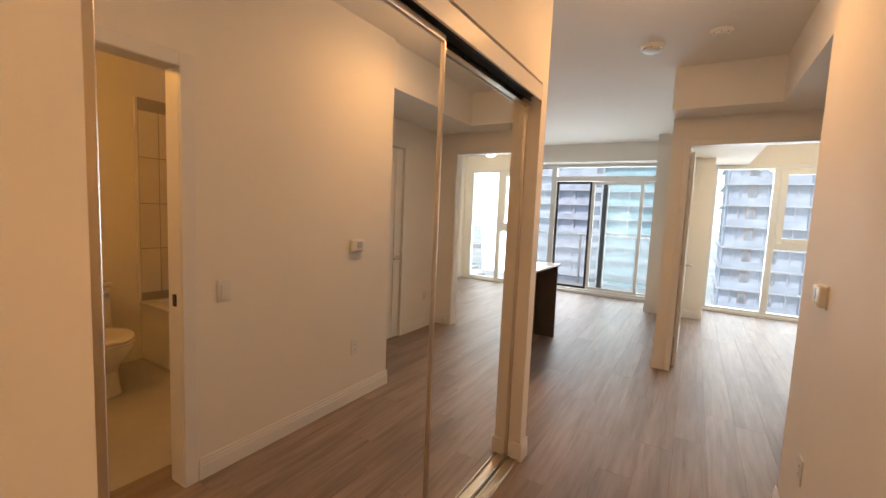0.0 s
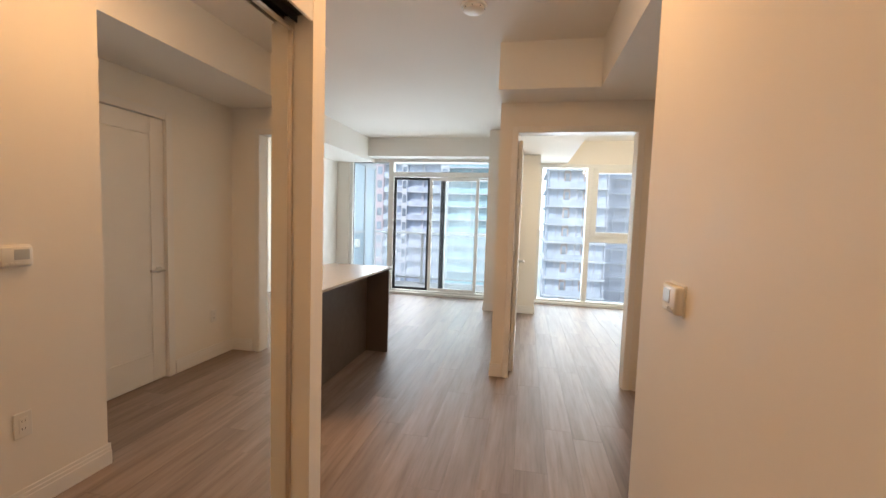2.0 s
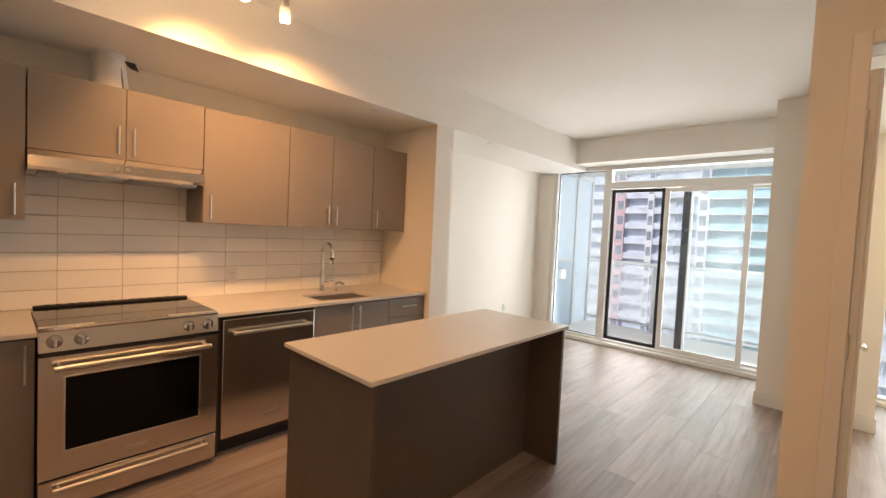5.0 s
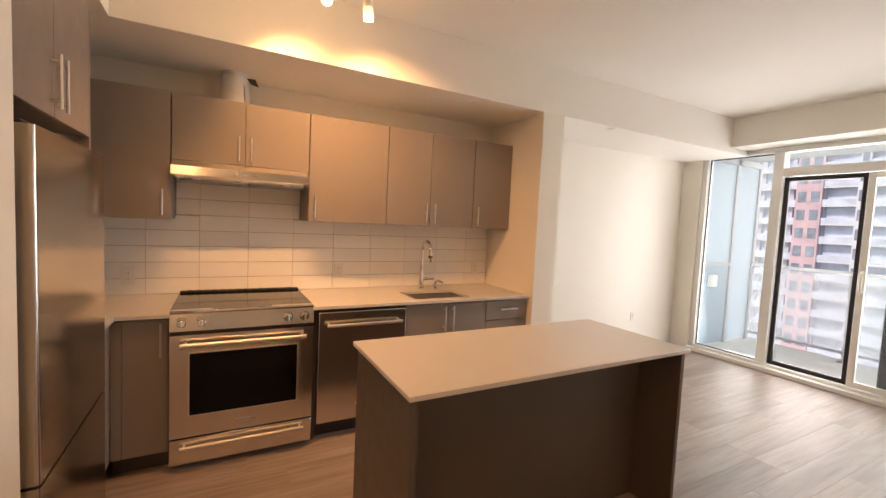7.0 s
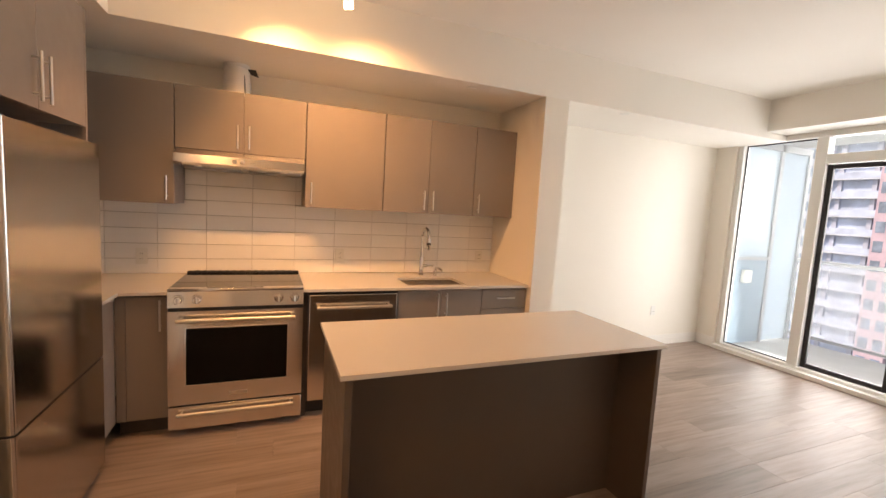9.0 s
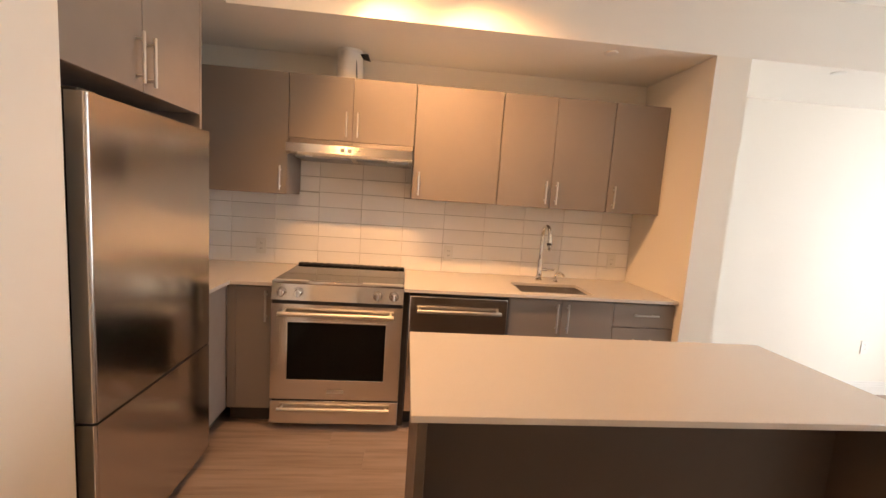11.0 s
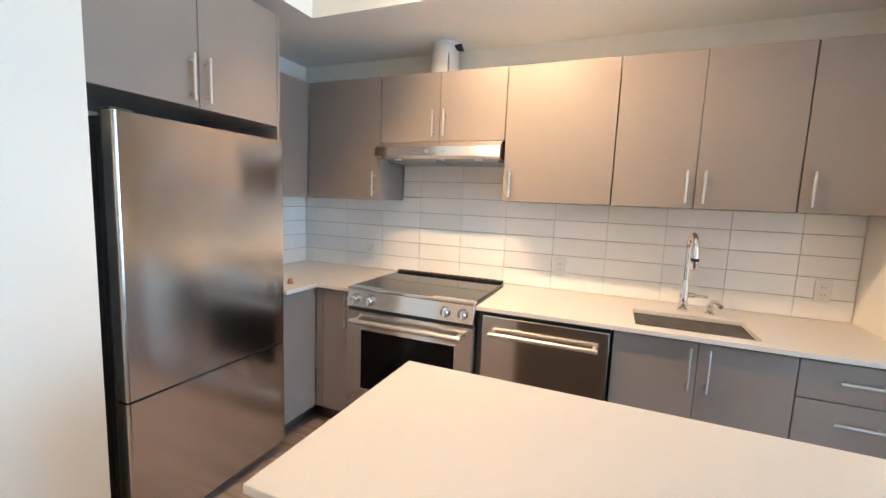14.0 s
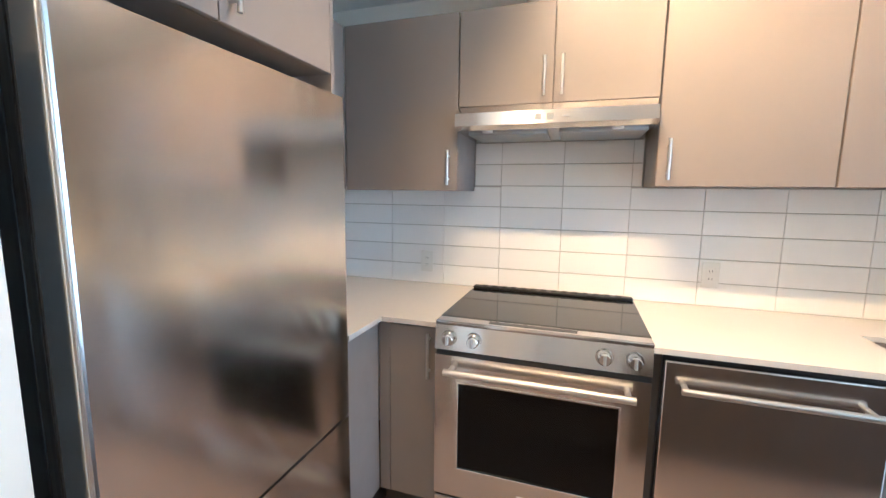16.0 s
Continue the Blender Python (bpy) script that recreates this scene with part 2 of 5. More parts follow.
BULB = glow_mat("lit_bulb", (1.0, 0.72, 0.40), 14)
DOME = glow_mat("lit_dome", (1.0, 0.86, 0.66), 3)


# ---- building helpers ----
def box(bm, x0, x1, y0, y1, z0, z1, bevel=0.0, seg=1):
    r = bmesh.ops.create_cube(bm, size=1.0)
    m = Matrix.Translation(((x0 + x1) / 2, (y0 + y1) / 2, (z0 + z1) / 2)) @ Matrix.Diagonal((abs(x1 - x0), abs(y1 - y0), abs(z1 - z0), 1))
    bmesh.ops.transform(bm, matrix=m, verts=r["verts"])
    if bevel:
        edges = {e for v in r["verts"] for e in v.link_edges}
        bmesh.ops.bevel(bm, geom=list(edges), offset=bevel, segments=seg, affect="EDGES", profile=0.5)
    return bm


def rod(bm, a, b, r, r2=None, n=16):
    a, b = Vector(a), Vector(b)
    d = b - a
    m = Matrix.Translation((a + b) / 2) @ d.to_track_quat("Z", "Y").to_matrix().to_4x4()
    bmesh.ops.create_cone(bm, cap_ends=True, segments=n, radius1=r, radius2=r if r2 is None else r2, depth=d.length, matrix=m)
    return bm


def tube(bm, pts, r, n=12):
    """A round tube along points."""
    pts = [Vector(p) for p in pts]
    rings, side = [], None
    for i, p in enumerate(pts):
        d = (pts[min(i + 1, len(pts) - 1)] - pts[max(i - 1, 0)]).normalized()
        if side is None:
            side = d.orthogonal().normalized()
        side = (side - d * side.dot(d)).normalized()
        up = d.cross(side)
        rings.append([bm.verts.new(p + (side * math.cos(2 * math.pi * k / n) + up * math.sin(2 * math.pi * k / n)) * r) for k in range(n)])
    for a, b in zip(rings, rings[1:]):
        for k in range(n):
            bm.faces.new((a[k], a[(k + 1) % n], b[(k + 1) % n], b[k]))
    bm.faces.new(rings[0][::-1])
    bm.faces.new(rings[-1])
    return bm


def lathe(bm, cx, cy, profile, n=32, sx=1.0, sy=1.0):
    """A turned body from (radius, height) pairs."""
    rings = [[bm.verts.new((cx + sx * r * math.cos(2 * math.pi * k / n), cy + sy * r * math.sin(2 * math.pi * k / n), z)) for k in range(n)] for r, z in profile]
    for a, b in zip(rings, rings[1:]):
        for k in range(n):
            bm.faces.new((a[k], a[(k + 1) % n], b[(k + 1) % n], b[k]))
    bm.faces.new(rings[0][::-1])
    bm.faces.new(rings[-1])
    return bm


def B(*args, bevel=0.0, seg=1):
    return box(bmesh.new(), *args, bevel=bevel, seg=seg)


def finish(name, bm, material, smooth=False):
    bmesh.ops.recalc_face_normals(bm, faces=bm.faces)
    me = bpy.data.meshes.new(name)
    bm.to_mesh(me)
    bm.free()
    me.materials.append(material)
    if smooth:
        me.set_sharp_from_angle(angle=radians(35))
        for p in me.polygons:
            p.use_smooth = p.area < 0.008
    return me


def part(name, bm, material, parent, label="", smooth=True):
    ob = new(name, finish(name, bm, material, smooth))
    ob.parent = parent
    ob.matrix_parent_inverse = parent.matrix_world.inverted() if parent.parent is None else (parent.parent.matrix_basis @ parent.matrix_parent_inverse @ parent.matrix_basis).inverted()
    if label:
        ob["label"] = label
    return ob


def thing(name, x, y, z, label, category, group="", kind=""):
    ob = new(name)
    ob.empty_display_size = 0.1
    ob.matrix_basis = Matrix.Translation((x, y, z))
    bpy.context.view_layer.update()
    return tagged(ob, label, category, group, kind)


def solid(name, bm, material, label, category, kind="", group="", smooth=False):
    return tagged(new(name, finish(name, bm, material, smooth)), label, category, group, kind)


def boxes(*specs, bevel=0.0):
    bm = bmesh.new()
    for s in specs:
        box(bm, *s, bevel=bevel)
    return bm


# ---- setting ----
H = 2.74          # ceiling height
LOW = 2.37        # underside of the dropped ceilings
HX0, HX1 = -0.405, 0.83        # hall between closet front and bathroom wall
MIR0, MIR1 = 0.88, 2.86       # closet opening
KX, KY = -3.08, 2.29          # kitchen back and side walls
WY = 8.73                     # window wall
BY = 5.12                     # bedroom door wall
AX = 1.53                     # alcove side wall
BED1 = 3.05                   # far bedroom wall

ST = dict(kind="structure")
floor = solid("floor", boxes((-3.2, 3.2, -0.7, 8.9, -0.12, -0.012)), SUBFLOOR, "grey-brown wood-look laminate plank floor", "floor", **ST)
solid("ceiling", boxes((-3.2, 3.2, -0.7, 8.95, H, H + 0.12)), CEIL, "smooth white painted ceiling", "ceiling", **ST)
solid("wall_closet", boxes((-0.51, HX0, -0.6, MIR0, 0, H), (-0.51, HX0, MIR0, MIR1, 2.152, H), (-0.51, HX0, MIR1, 2.95, 0, H)), WALL, "cream painted wall around the hall closet", "wall", **ST)
solid("wall_closet_end", boxes((-1.28, -0.51, 2.85, 2.95, 0, H)), WALL, "cream painted wall beside the fridge", "wall", **ST)
solid("wall_closet_back", boxes((-1.28, -1.18, -0.6, 2.85, 0, H)), WALL, "plain wall at the back of the closet", "wall", **ST)
solid("wall_entry", boxes((-1.28, 3.2, -0.7, -0.6, 0, H)), WALL, "cream painted wall at the entry", "wall", **ST)
solid("wall_kitchen_side", boxes((-3.18, -1.28, 2.19, KY, 0, H)), WALL, "cream painted wall beside the kitchen", "wall", **ST)
solid("wall_kitchen_back", boxes((-3.18, KX, KY, 5.69, 0, H)), WALL, "cream painted wall behind the kitchen", "wall", **ST)
solid("wall_kitchen_pier", boxes((-3.18, -2.37, 5.69, 5.91, 0, LOW)), WALL, "cream painted wing wall at the end of the counter", "wall", **ST)
solid("wall_living", boxes((-3.18, KX, 5.91, 8.9, 0, H), (KX, -2.845, 8.68, 8.9, 0, LOW)), WALL, "white painted living room wall", "wall", **ST)
solid("wall_window", boxes((-2.845, -0.22, WY, 8.9, 2.43, H), (0.54, BED1, WY, 8.9, 2.36, H), (2.9, BED1, WY, 8.9, 0, 2.36)), WALL, "painted wall above the windows", "wall", **ST)
solid("wall_partition", boxes((0.11, 0.266, BY + 0.002, 7.8, 0, H), (-0.22, 0.54, 7.8, 8.9, 0, H)), WALL, "cream partition with a square column by the windows", "wall", **ST)
solid("wall_bedroom", boxes((0.112, 0.25, BY, BY + 0.12, 0, H), (0.25, 1.237, BY, BY + 0.12, 2.155, H), (1.237, BED1, BY, BY + 0.12, 0, H)), WALL, "beige painted wall with the bedroom doorway", "wall", **ST)
solid("wall_bedroom_side", boxes((BED1, BED1 + 0.1, BY, 8.9, 0, H)), WALL, "cream painted bedroom wall", "wall", **ST)
DY0, DY1 = 3.46, 4.345
solid("wall_alcove", boxes((AX, AX + 0.1, 3.25, DY0 - 0.015, 0, H), (AX, AX + 0.1, DY0 - 0.015, DY1 + 0.015, 2.115, H), (AX, AX + 0.1, DY1 + 0.015, BY, 0, H)), WALL, "beige painted wall with a closed door", "wall", **ST)
solid("wall_closet_room", boxes((2.3, 2.4, 3.25, BY, 0, H)), WALL, "plain wall behind the closed door", "wall", **ST)
BD0, BD1 = 0.92, 1.665
solid("wall_hall", boxes((HX1, 0.95, -0.6, BD0 - 0.02, 0, H), (HX1, 0.95, BD0 - 0.02, BD1 + 0.02, 2.07, H), (HX1, 0.95, BD1 + 0.02, 3.25, 0, H), (0.95, 2.4, 3.15, 3.25, 0, H)), WALL, "cream painted hall wall with the bathroom doorway", "wall", **ST)
solid("wall_bathroom", boxes((2.92, 3.02, -0.6, 3.15, 0, H)), WALL, "cream painted bathroom wall", "wall", **ST)
solid("ceiling_soffit", boxes((0.11, 0.86, 4.75, BY, 2.39, H), (0.86, AX, 3.25, BY, 2.392, H)), CEIL, "dropped painted ceiling outside the bedroom", "ceiling", **ST)
solid("ceiling_bulkhead", boxes((KX, -2.37, 2.945, WY, LOW, H), (KX, -1.28, KY, 2.945, LOW, H)), CEIL, "dropped painted bulkhead above the kitchen", "ceiling", **ST)
solid("ceiling_window_bulkhead", boxes((-2.37, -0.22, 8.38, WY, 2.43, H), (0.266, 1.0, BY + 0.12, 7.8, 2.37, H), (0.54, 1.0, 7.8, WY, 2.372, H)), CEIL, "dropped bulkhead above the windows", "ceiling", **ST)


# ---- trim, doors ----
def baseboard(*runs):
    """Runs: x0, x1, y0, y1 of stepped skirting boards."""
    for x0, x1, y0, y1 in runs:
        bm = bmesh.new()
        along_y = abs(y1 - y0) > abs(x1 - x0)
        cx, cy = (x0 + x1) / 2, (y0 + y1) / 2
        box(bm, x0, x1, y0, y1, 0.0, 0.078, bevel=0.002)
        for thin, z0, z1 in ((0.72, 0.077, 0.098), (0.40, 0.097, 0.118)):
            hx, hy = ((x1 - x0) / 2 * thin, (y1 - y0) / 2 - 0.002) if along_y else ((x1 - x0) / 2 - 0.002, (y1 - y0) / 2 * thin)
            box(bm, cx - hx, cx + hx, cy - hy, cy + hy, z0, z1, bevel=0.002)
        solid("baseboard", bm, TRIM, "white painted baseboard along the wall", "baseboard", **ST)


T = 0.013
baseboard(
    (HX0, HX0 + T, -0.6, MIR0), (HX0, HX0 + T, MIR1, 2.95 + T), (-1.27, HX0, 2.95, 2.95 + T),
    (HX1 - T, HX1, -0.6, BD0 - 0.07), (HX1 - T, HX1, BD1 + 0.07, 3.25 + T), (HX1, AX - T, 3.25, 3.25 + T),
    (AX - T, AX, 3.25 + T, DY0 - 0.07), (AX - T, AX, DY1 + 0.07, BY), (1.30, AX - T, BY - T, BY), (0.11 - T, 0.20, BY - T, BY),
    (0.11 - T, 0.11, BY, 7.8 - T), (-0.22 - T, 0.11, 7.8 - T, 7.8), (-0.22 - T, -0.22, 7.8, 8.66), (0.266, 0.54 + T, 7.8 - T, 7.8), (0.54, 0.54 + T, 7.8, 8.66),
    (-2.37, -2.37 + T, 5.69, 5.91 + T), (KX + T, -2.37, 5.91, 5.91 + T), (KX, KX + T, 5.91 + T, 8.68 - T), (KX, -2.845, 8.68 - T, 8.68),
    (BED1 - T, BED1, BY + 0.12, WY), (1.33, BED1 - T, BY + 0.12, BY + 0.12 + T), (0.266, 0.266 + T, 6.2, 7.8 - T))


def casing(bm, axis, face, a0, a1, top, out, w=0.065, d=0.014):
    """Flat door casing on a wall face: two legs and a head."""
    lo, hi = sorted((face, face + out * d))
    for s0, s1, z0, z1 in ((a0 - w, a0, 0, top + w), (a1, a1 + w, 0, top + w), (a0, a1, top, top + w)):
        if axis == "x":
            box(bm, lo, hi, s0, s1, z0, z1, bevel=0.003)
        else:
            box(bm, s0, s1, lo, hi, z0, z1, bevel=0.003)


def lever(parent, x, y, z, nx, ny, ax, ay, label="satin metal lever handle"):
    """Round rose and lever: the normal (nx, ny) and the way the lever points (ax, ay)."""
    bm = bmesh.new()
    rod(bm, (x, y, z), (x + nx * 0.008, y + ny * 0.008, z), 0.027, n=24)
    rod(bm, (x, y, z), (x + nx * 0.05, y + ny * 0.05, z), 0.010)
    e = Vector((x + nx * 0.05, y + ny * 0.05, z))
    tube(bm, [e - Vector((ax, ay, 0)) * 0.012, e, e + Vector((ax, ay, 0)) * 0.06, e + Vector((ax, ay, 0.02)) * 0.115], 0.011)
    part("door_handle", bm, NICKEL, parent, label)


# closed white door in the alcove
door_1 = thing("door_1", AX, (DY0 + DY1) / 2, 0, "closed white shaker door with a satin metal lever", "door", kind="structure")
bm = bmesh.new()
casing(bm, "x", AX, DY0, DY1, 2.10, -1)
part("door_frame", bm, TRIM, door_1)
bm = bmesh.new()
for s in ((DY0, DY1, 2.10, 2.115), (DY0 - 0.015, DY0, 0, 2.115), (DY1, DY1 + 0.015, 0, 2.115)):
    box(bm, AX + 0.002, AX + 0.098, *s)
part("jamb", bm, TRIM, door_1)
bm = bmesh.new()
box(bm, AX + 0.022, AX + 0.045, DY0 + 0.003, DY1 - 0.003, 0.008, 2.096)
for s in ((DY0 + 0.003, DY0 + 0.125, 0.008, 2.096), (DY1 - 0.125, DY1 - 0.003, 0.008, 2.096), (DY0 + 0.125, DY1 - 0.125, 1.96, 2.096), (DY0 + 0.125, DY1 - 0.125, 0.008, 0.24)):
    box(bm, AX + 0.012, AX + 0.022, *s, bevel=0.003)
leaf = part("door_panel", bm, DOORP, door_1)
lever(leaf, AX + 0.012, DY1 - 0.065, 0.905, -1, 0, 0, -1)
for hz in (0.25, 1.05, 1.85):
    part("hinge", rod(bmesh.new(), (AX + 0.008, DY0 + 0.002, hz - 0.045), (AX + 0.008, DY0 + 0.002, hz + 0.045), 0.006), NICKEL, door_1)

# bedroom doorway with its open door
door_2 = thing("door_2", 0.28, BY + 0.1, 0, "open white bedroom door with a satin metal lever", "door", kind="structure")
bm = bmesh.new()
casing(bm, "y", BY, 0.266, 1.222, 2.14, -1, w=0.05)
casing(bm, "y", BY + 0.12, 0.266, 1.222, 2.14, 1, w=0.05)
part("door_frame", bm, TRIM, door_2)
bm = bmesh.new()
for s in ((0.25, 0.266, 0, 2.155), (1.222, 1.237, 0, 2.155)):
    box(bm, s[0], s[1], BY + 0.003, BY + 0.117, s[2], s[3])
box(bm, 0.266, 1.222, BY + 0.003, BY + 0.117, 2.14, 2.155)
part("jamb", bm, TRIM, door_2)
bm = bmesh.new()
box(bm, 0.272, 0.295, BY + 0.142, BY + 1.04, 0.008, 2.10)
for s in ((BY + 0.142, BY + 0.26, 0.008, 2.10), (BY + 0.92, BY + 1.04, 0.008, 2.10), (BY + 0.26, BY + 0.92, 1.965, 2.10), (BY + 0.26, BY + 0.92, 0.008, 0.24)):
    box(bm, 0.295, 0.307, *s, bevel=0.003)
leaf = part("door_panel", bm, DOORP, door_2)
lever(leaf, 0.307, BY + 0.98, 0.95, 1, 0, 0, -1)
part("latch", B(0.278, 0.300, BY + 1.038, BY + 1.043, 0.90, 1.0), NICKEL, leaf, "steel latch plate")
for hz in (0.25, 1.07, 1.9):
    part("hinge", rod(bmesh.new(), (0.272, BY + 0.138, hz - 0.05), (0.272, BY + 0.138, hz + 0.05), 0.006), NICKEL, door_2)

# bathroom doorway
door_3 = thing("door_3", HX1, 1.3, 0, "white cased bathroom doorway standing open", "doorway", kind="structure")
bm = bmesh.new()
casing(bm, "x", HX1, BD0, BD1, 2.05, -1)
part("door_frame", bm, TRIM, door_3)
bm = bmesh.new()
for s in ((BD0 - 0.02, BD0, 0, 2.07), (BD1, BD1 + 0.02, 0, 2.07), (BD0, BD1, 2.05, 2.07)):
    box(bm, HX1 + 0.002, 0.948, *s)
part("jamb", bm, TRIM, door_3)
part("strike_plate", B(0.875, 0.905, BD1 - 0.004, BD1 + 0.001, 0.92, 0.98), TRACKD, door_3, "dark metal strike plate")
bm = B(0.96, 1.70, BD0 + 0.003, BD0 + 0.038, 0.008, 2.045, bevel=0.002)
leaf = part("door_panel", bm, DOORP, door_3)


# ---- closet with mirror doors ----
closet = thing("mirror_closet", -0.46, 1.9, 0, "hall closet with two sliding mirror doors and metal tracks", "closet")
part("header_trim", B(HX0 - 0.014, HX0 - 0.001, MIR0, MIR1 - 0.001, 2.062, 2.141, bevel=0.002), TRIM, closet, "white painted header board")
bm = bmesh.new()
box(bm, -0.53, -0.42, MIR0, MIR1, 2.085, 2.15)
for tx, low in ((-0.526, 2.045), (-0.468, 2.060), (-0.424, 2.070)):
    box(bm, tx - 0.002, tx + 0.002, MIR0, MIR1, low, 2.086)
part("top_track", bm, TRACKD, closet, "dark metal sliding door track")
bm = bmesh.new()
box(bm, -0.525, -0.415, MIR0, MIR1, 0.0, 0.006)
for tx in (-0.520, -0.469, -0.421):
    box(bm, tx - 0.004, tx + 0.004, MIR0, MIR1, 0.006, 0.016, bevel=0.001)
part("bottom_track", bm, BRASSY, closet, "champagne metal floor track")
for y0, y1, xm in ((MIR0 + 0.008, 1.915, -0.451), (1.86, MIR1 - 0.003, -0.489)):
    bm = bmesh.new()
    for s in ((y0, y0 + 0.02, 0.018, 2.055), (y1 - 0.012, y1, 0.018, 2.055), (y0 + 0.02, y1 - 0.012, 2.030, 2.055), (y0 + 0.02, y1 - 0.012, 0.018, 0.038)):
        box(bm, xm - 0.012, xm + 0.012, *s, bevel=0.003)
    sash = part("door_frame", bm, BRASSY, closet, "champagne metal frame")
    if xm < -0.47:
        part("top_rail", B(xm + 0.0125, xm + 0.017, y0 + 0.004, y1 - 0.004, 2.036, 2.054, bevel=0.001), CHROME, sash, "bright metal roller rail")
    part("mirror", B(xm - 0.003, xm + 0.003, y0 + 0.018, y1 - 0.010, 0.034, 2.034), MIRROR, sash, "clear silvered mirror")
solid("closet_jamb", boxes((-0.57, -0.511, MIR1, MIR1 + 0.02, 0, H), (-0.57, -0.511, MIR0 - 0.02, MIR0, 0, H)), TRIM, "painted closet jamb", "jamb", **ST)
solid("closet_jamb_base", boxes((-0.474, HX0 + T, MIR1 - T, MIR1, 0.018, 0.11), bevel=0.003), TRIM, "white baseboard return", "baseboard", **ST)


# ---- wall fittings ----
def thermostat(x, y, z):
    t = thing("thermostat", x, y, z, "white wall thermostat with a grey display", "thermostat")
    part("body", B(x - 0.028, x, y - 0.060, y + 0.060, z - 0.043, z + 0.043, bevel=0.008, seg=3), WHITEP, t)
    part("wall_plate", B(x - 0.006, x, y - 0.066, y + 0.066, z - 0.049, z + 0.049, bevel=0.003), WHITEP, t)
    part("display", B(x - 0.0300, x - 0.027, y - 0.012, y + 0.044, z - 0.014, z + 0.030), SCREEN, t, "pale grey liquid crystal display")
    for k in range(3):
        part("button", B(x - 0.0305, x - 0.027, y - 0.048 + 0.02 * k, y - 0.036 + 0.02 * k, z - 0.032, z - 0.024, bevel=0.001), WHITEP, t)


def plate(name, kind, at, normal, label, category, w=0.07, h=0.115):
    """A switch or socket plate on a wall that faces along +x, -x, +y or -y."""
    x, y, z = at
    t = thing(name, x, y, z, label, category)
    n = Vector(normal)
    s = Vector((-n.y, n.x, 0))

    def slab(a0, a1, z0, z1, d0, d1, bevel=0.0):
        p, q = Vector(at) + s * a0 + n * d0, Vector(at) + s * a1 + n * d1
        return B(min(p.x, q.x), max(p.x, q.x), min(p.y, q.y), max(p.y, q.y), z + z0, z + z1, bevel=bevel)
    part("plate", slab(-w / 2, w / 2, -h / 2, h / 2, 0, 0.006, 0.002), WHITEP, t)
    if kind == "switch":
        part("rocker", slab(-0.017, 0.017, -0.033, 0.033, 0.006, 0.011, 0.002), WHITEP, t)
    else:
        part("insert", slab(-0.017, 0.017, -0.034, 0.034, 0.006, 0.008, 0.001), WHITEP, t)
        for dz in (-0.018, 0.018):
            for da in (-0.006, 0.006):
                part("slot", slab(da - 0.001, da + 0.001, dz - 0.005, dz + 0.005, 0.007, 0.0085), BLACKP, t, "dark socket slot")


thermostat(HX1, 2.86, 1.165)
plate("light_switch", "switch", (HX1, 1.875, 0.975), (-1, 0, 0), "white rocker light switch on the hall wall", "switch", w=0.075)
plate("wall_socket", "socket", (HX1, 2.87, 0.41), (-1, 0, 0), "white wall socket above the baseboard", "socket")
plate("wall_socket", "socket", (AX, 4.86, 0.40), (-1, 0, 0), "white wall socket beside the closed door", "socket")
plate("wall_socket", "socket", (KX + 0.014, 2.907, 1.01), (1, 0, 0), "white socket set in the tiled backsplash", "socket")
plate("wall_socket", "socket", (KX + 0.014, 4.27, 1.03), (1, 0, 0), "white socket set in the tiled backsplash", "socket")
plate("wall_socket", "socket", (KX + 0.014, 5.555, 1.035), (1, 0, 0), "white socket set in the tiled backsplash", "socket")
plate("light_switch", "switch", (-0.815, 2.95, 1.0), (0, 1, 0), "white rocker light switch on the wall beside the fridge", "switch", w=0.075)
plate("wall_socket", "socket", (KX, 7.9, 0.42), (1, 0, 0), "white wall socket in the living room", "socket")


def detector(x, y, z, r, label):
    t = thing("smoke_detector", x, y, z, label, "smoke detector", group="ceiling detectors")
    part("base", lathe(bmesh.new(), x, y, [(r, z), (r, z - 0.012), (r * 0.97, z - 0.016)][::-1]), WHITEP, t)
    part("cap", lathe(bmesh.new(), x, y, [(r * 0.82, z - 0.016), (r * 0.80, z - 0.034), (r * 0.6, z - 0.042), (0.012, z - 0.043)][::-1]), WHITEP, t)
    for k in range(8):
        a = k * math.pi / 4
        part("vent", rod(bmesh.new(), (x + r * 0.80 * math.cos(a), y + r * 0.80 * math.sin(a), z - 0.026), (x + r * 0.83 * math.cos(a), y + r * 0.83 * math.sin(a), z - 0.026), 0.004, n=8), LCD, t, "grey vent slot")


detector(-0.026, 4.18, H, 0.082, "round white smoke detector on the ceiling")
detector(0.40, 4.08, H, 0.068, "small round white alarm on the ceiling")


detector(-1.36, 4.68, H, 0.075, "round white smoke detector on the living room ceiling")


def sprinkler(x, y, z):
    t = thing("sprinkler", x, y, z, "small white recessed sprinkler cover", "sprinkler", group="sprinklers")
    part("cover", lathe(bmesh.new(), x, y, [(0.04, z), (0.04, z - 0.004), (0.03, z - 0.007)][::-1]), WHITEP, t)


sprinkler(-2.50, 5.11, LOW)
sprinkler(-2.44, 6.55, LOW)

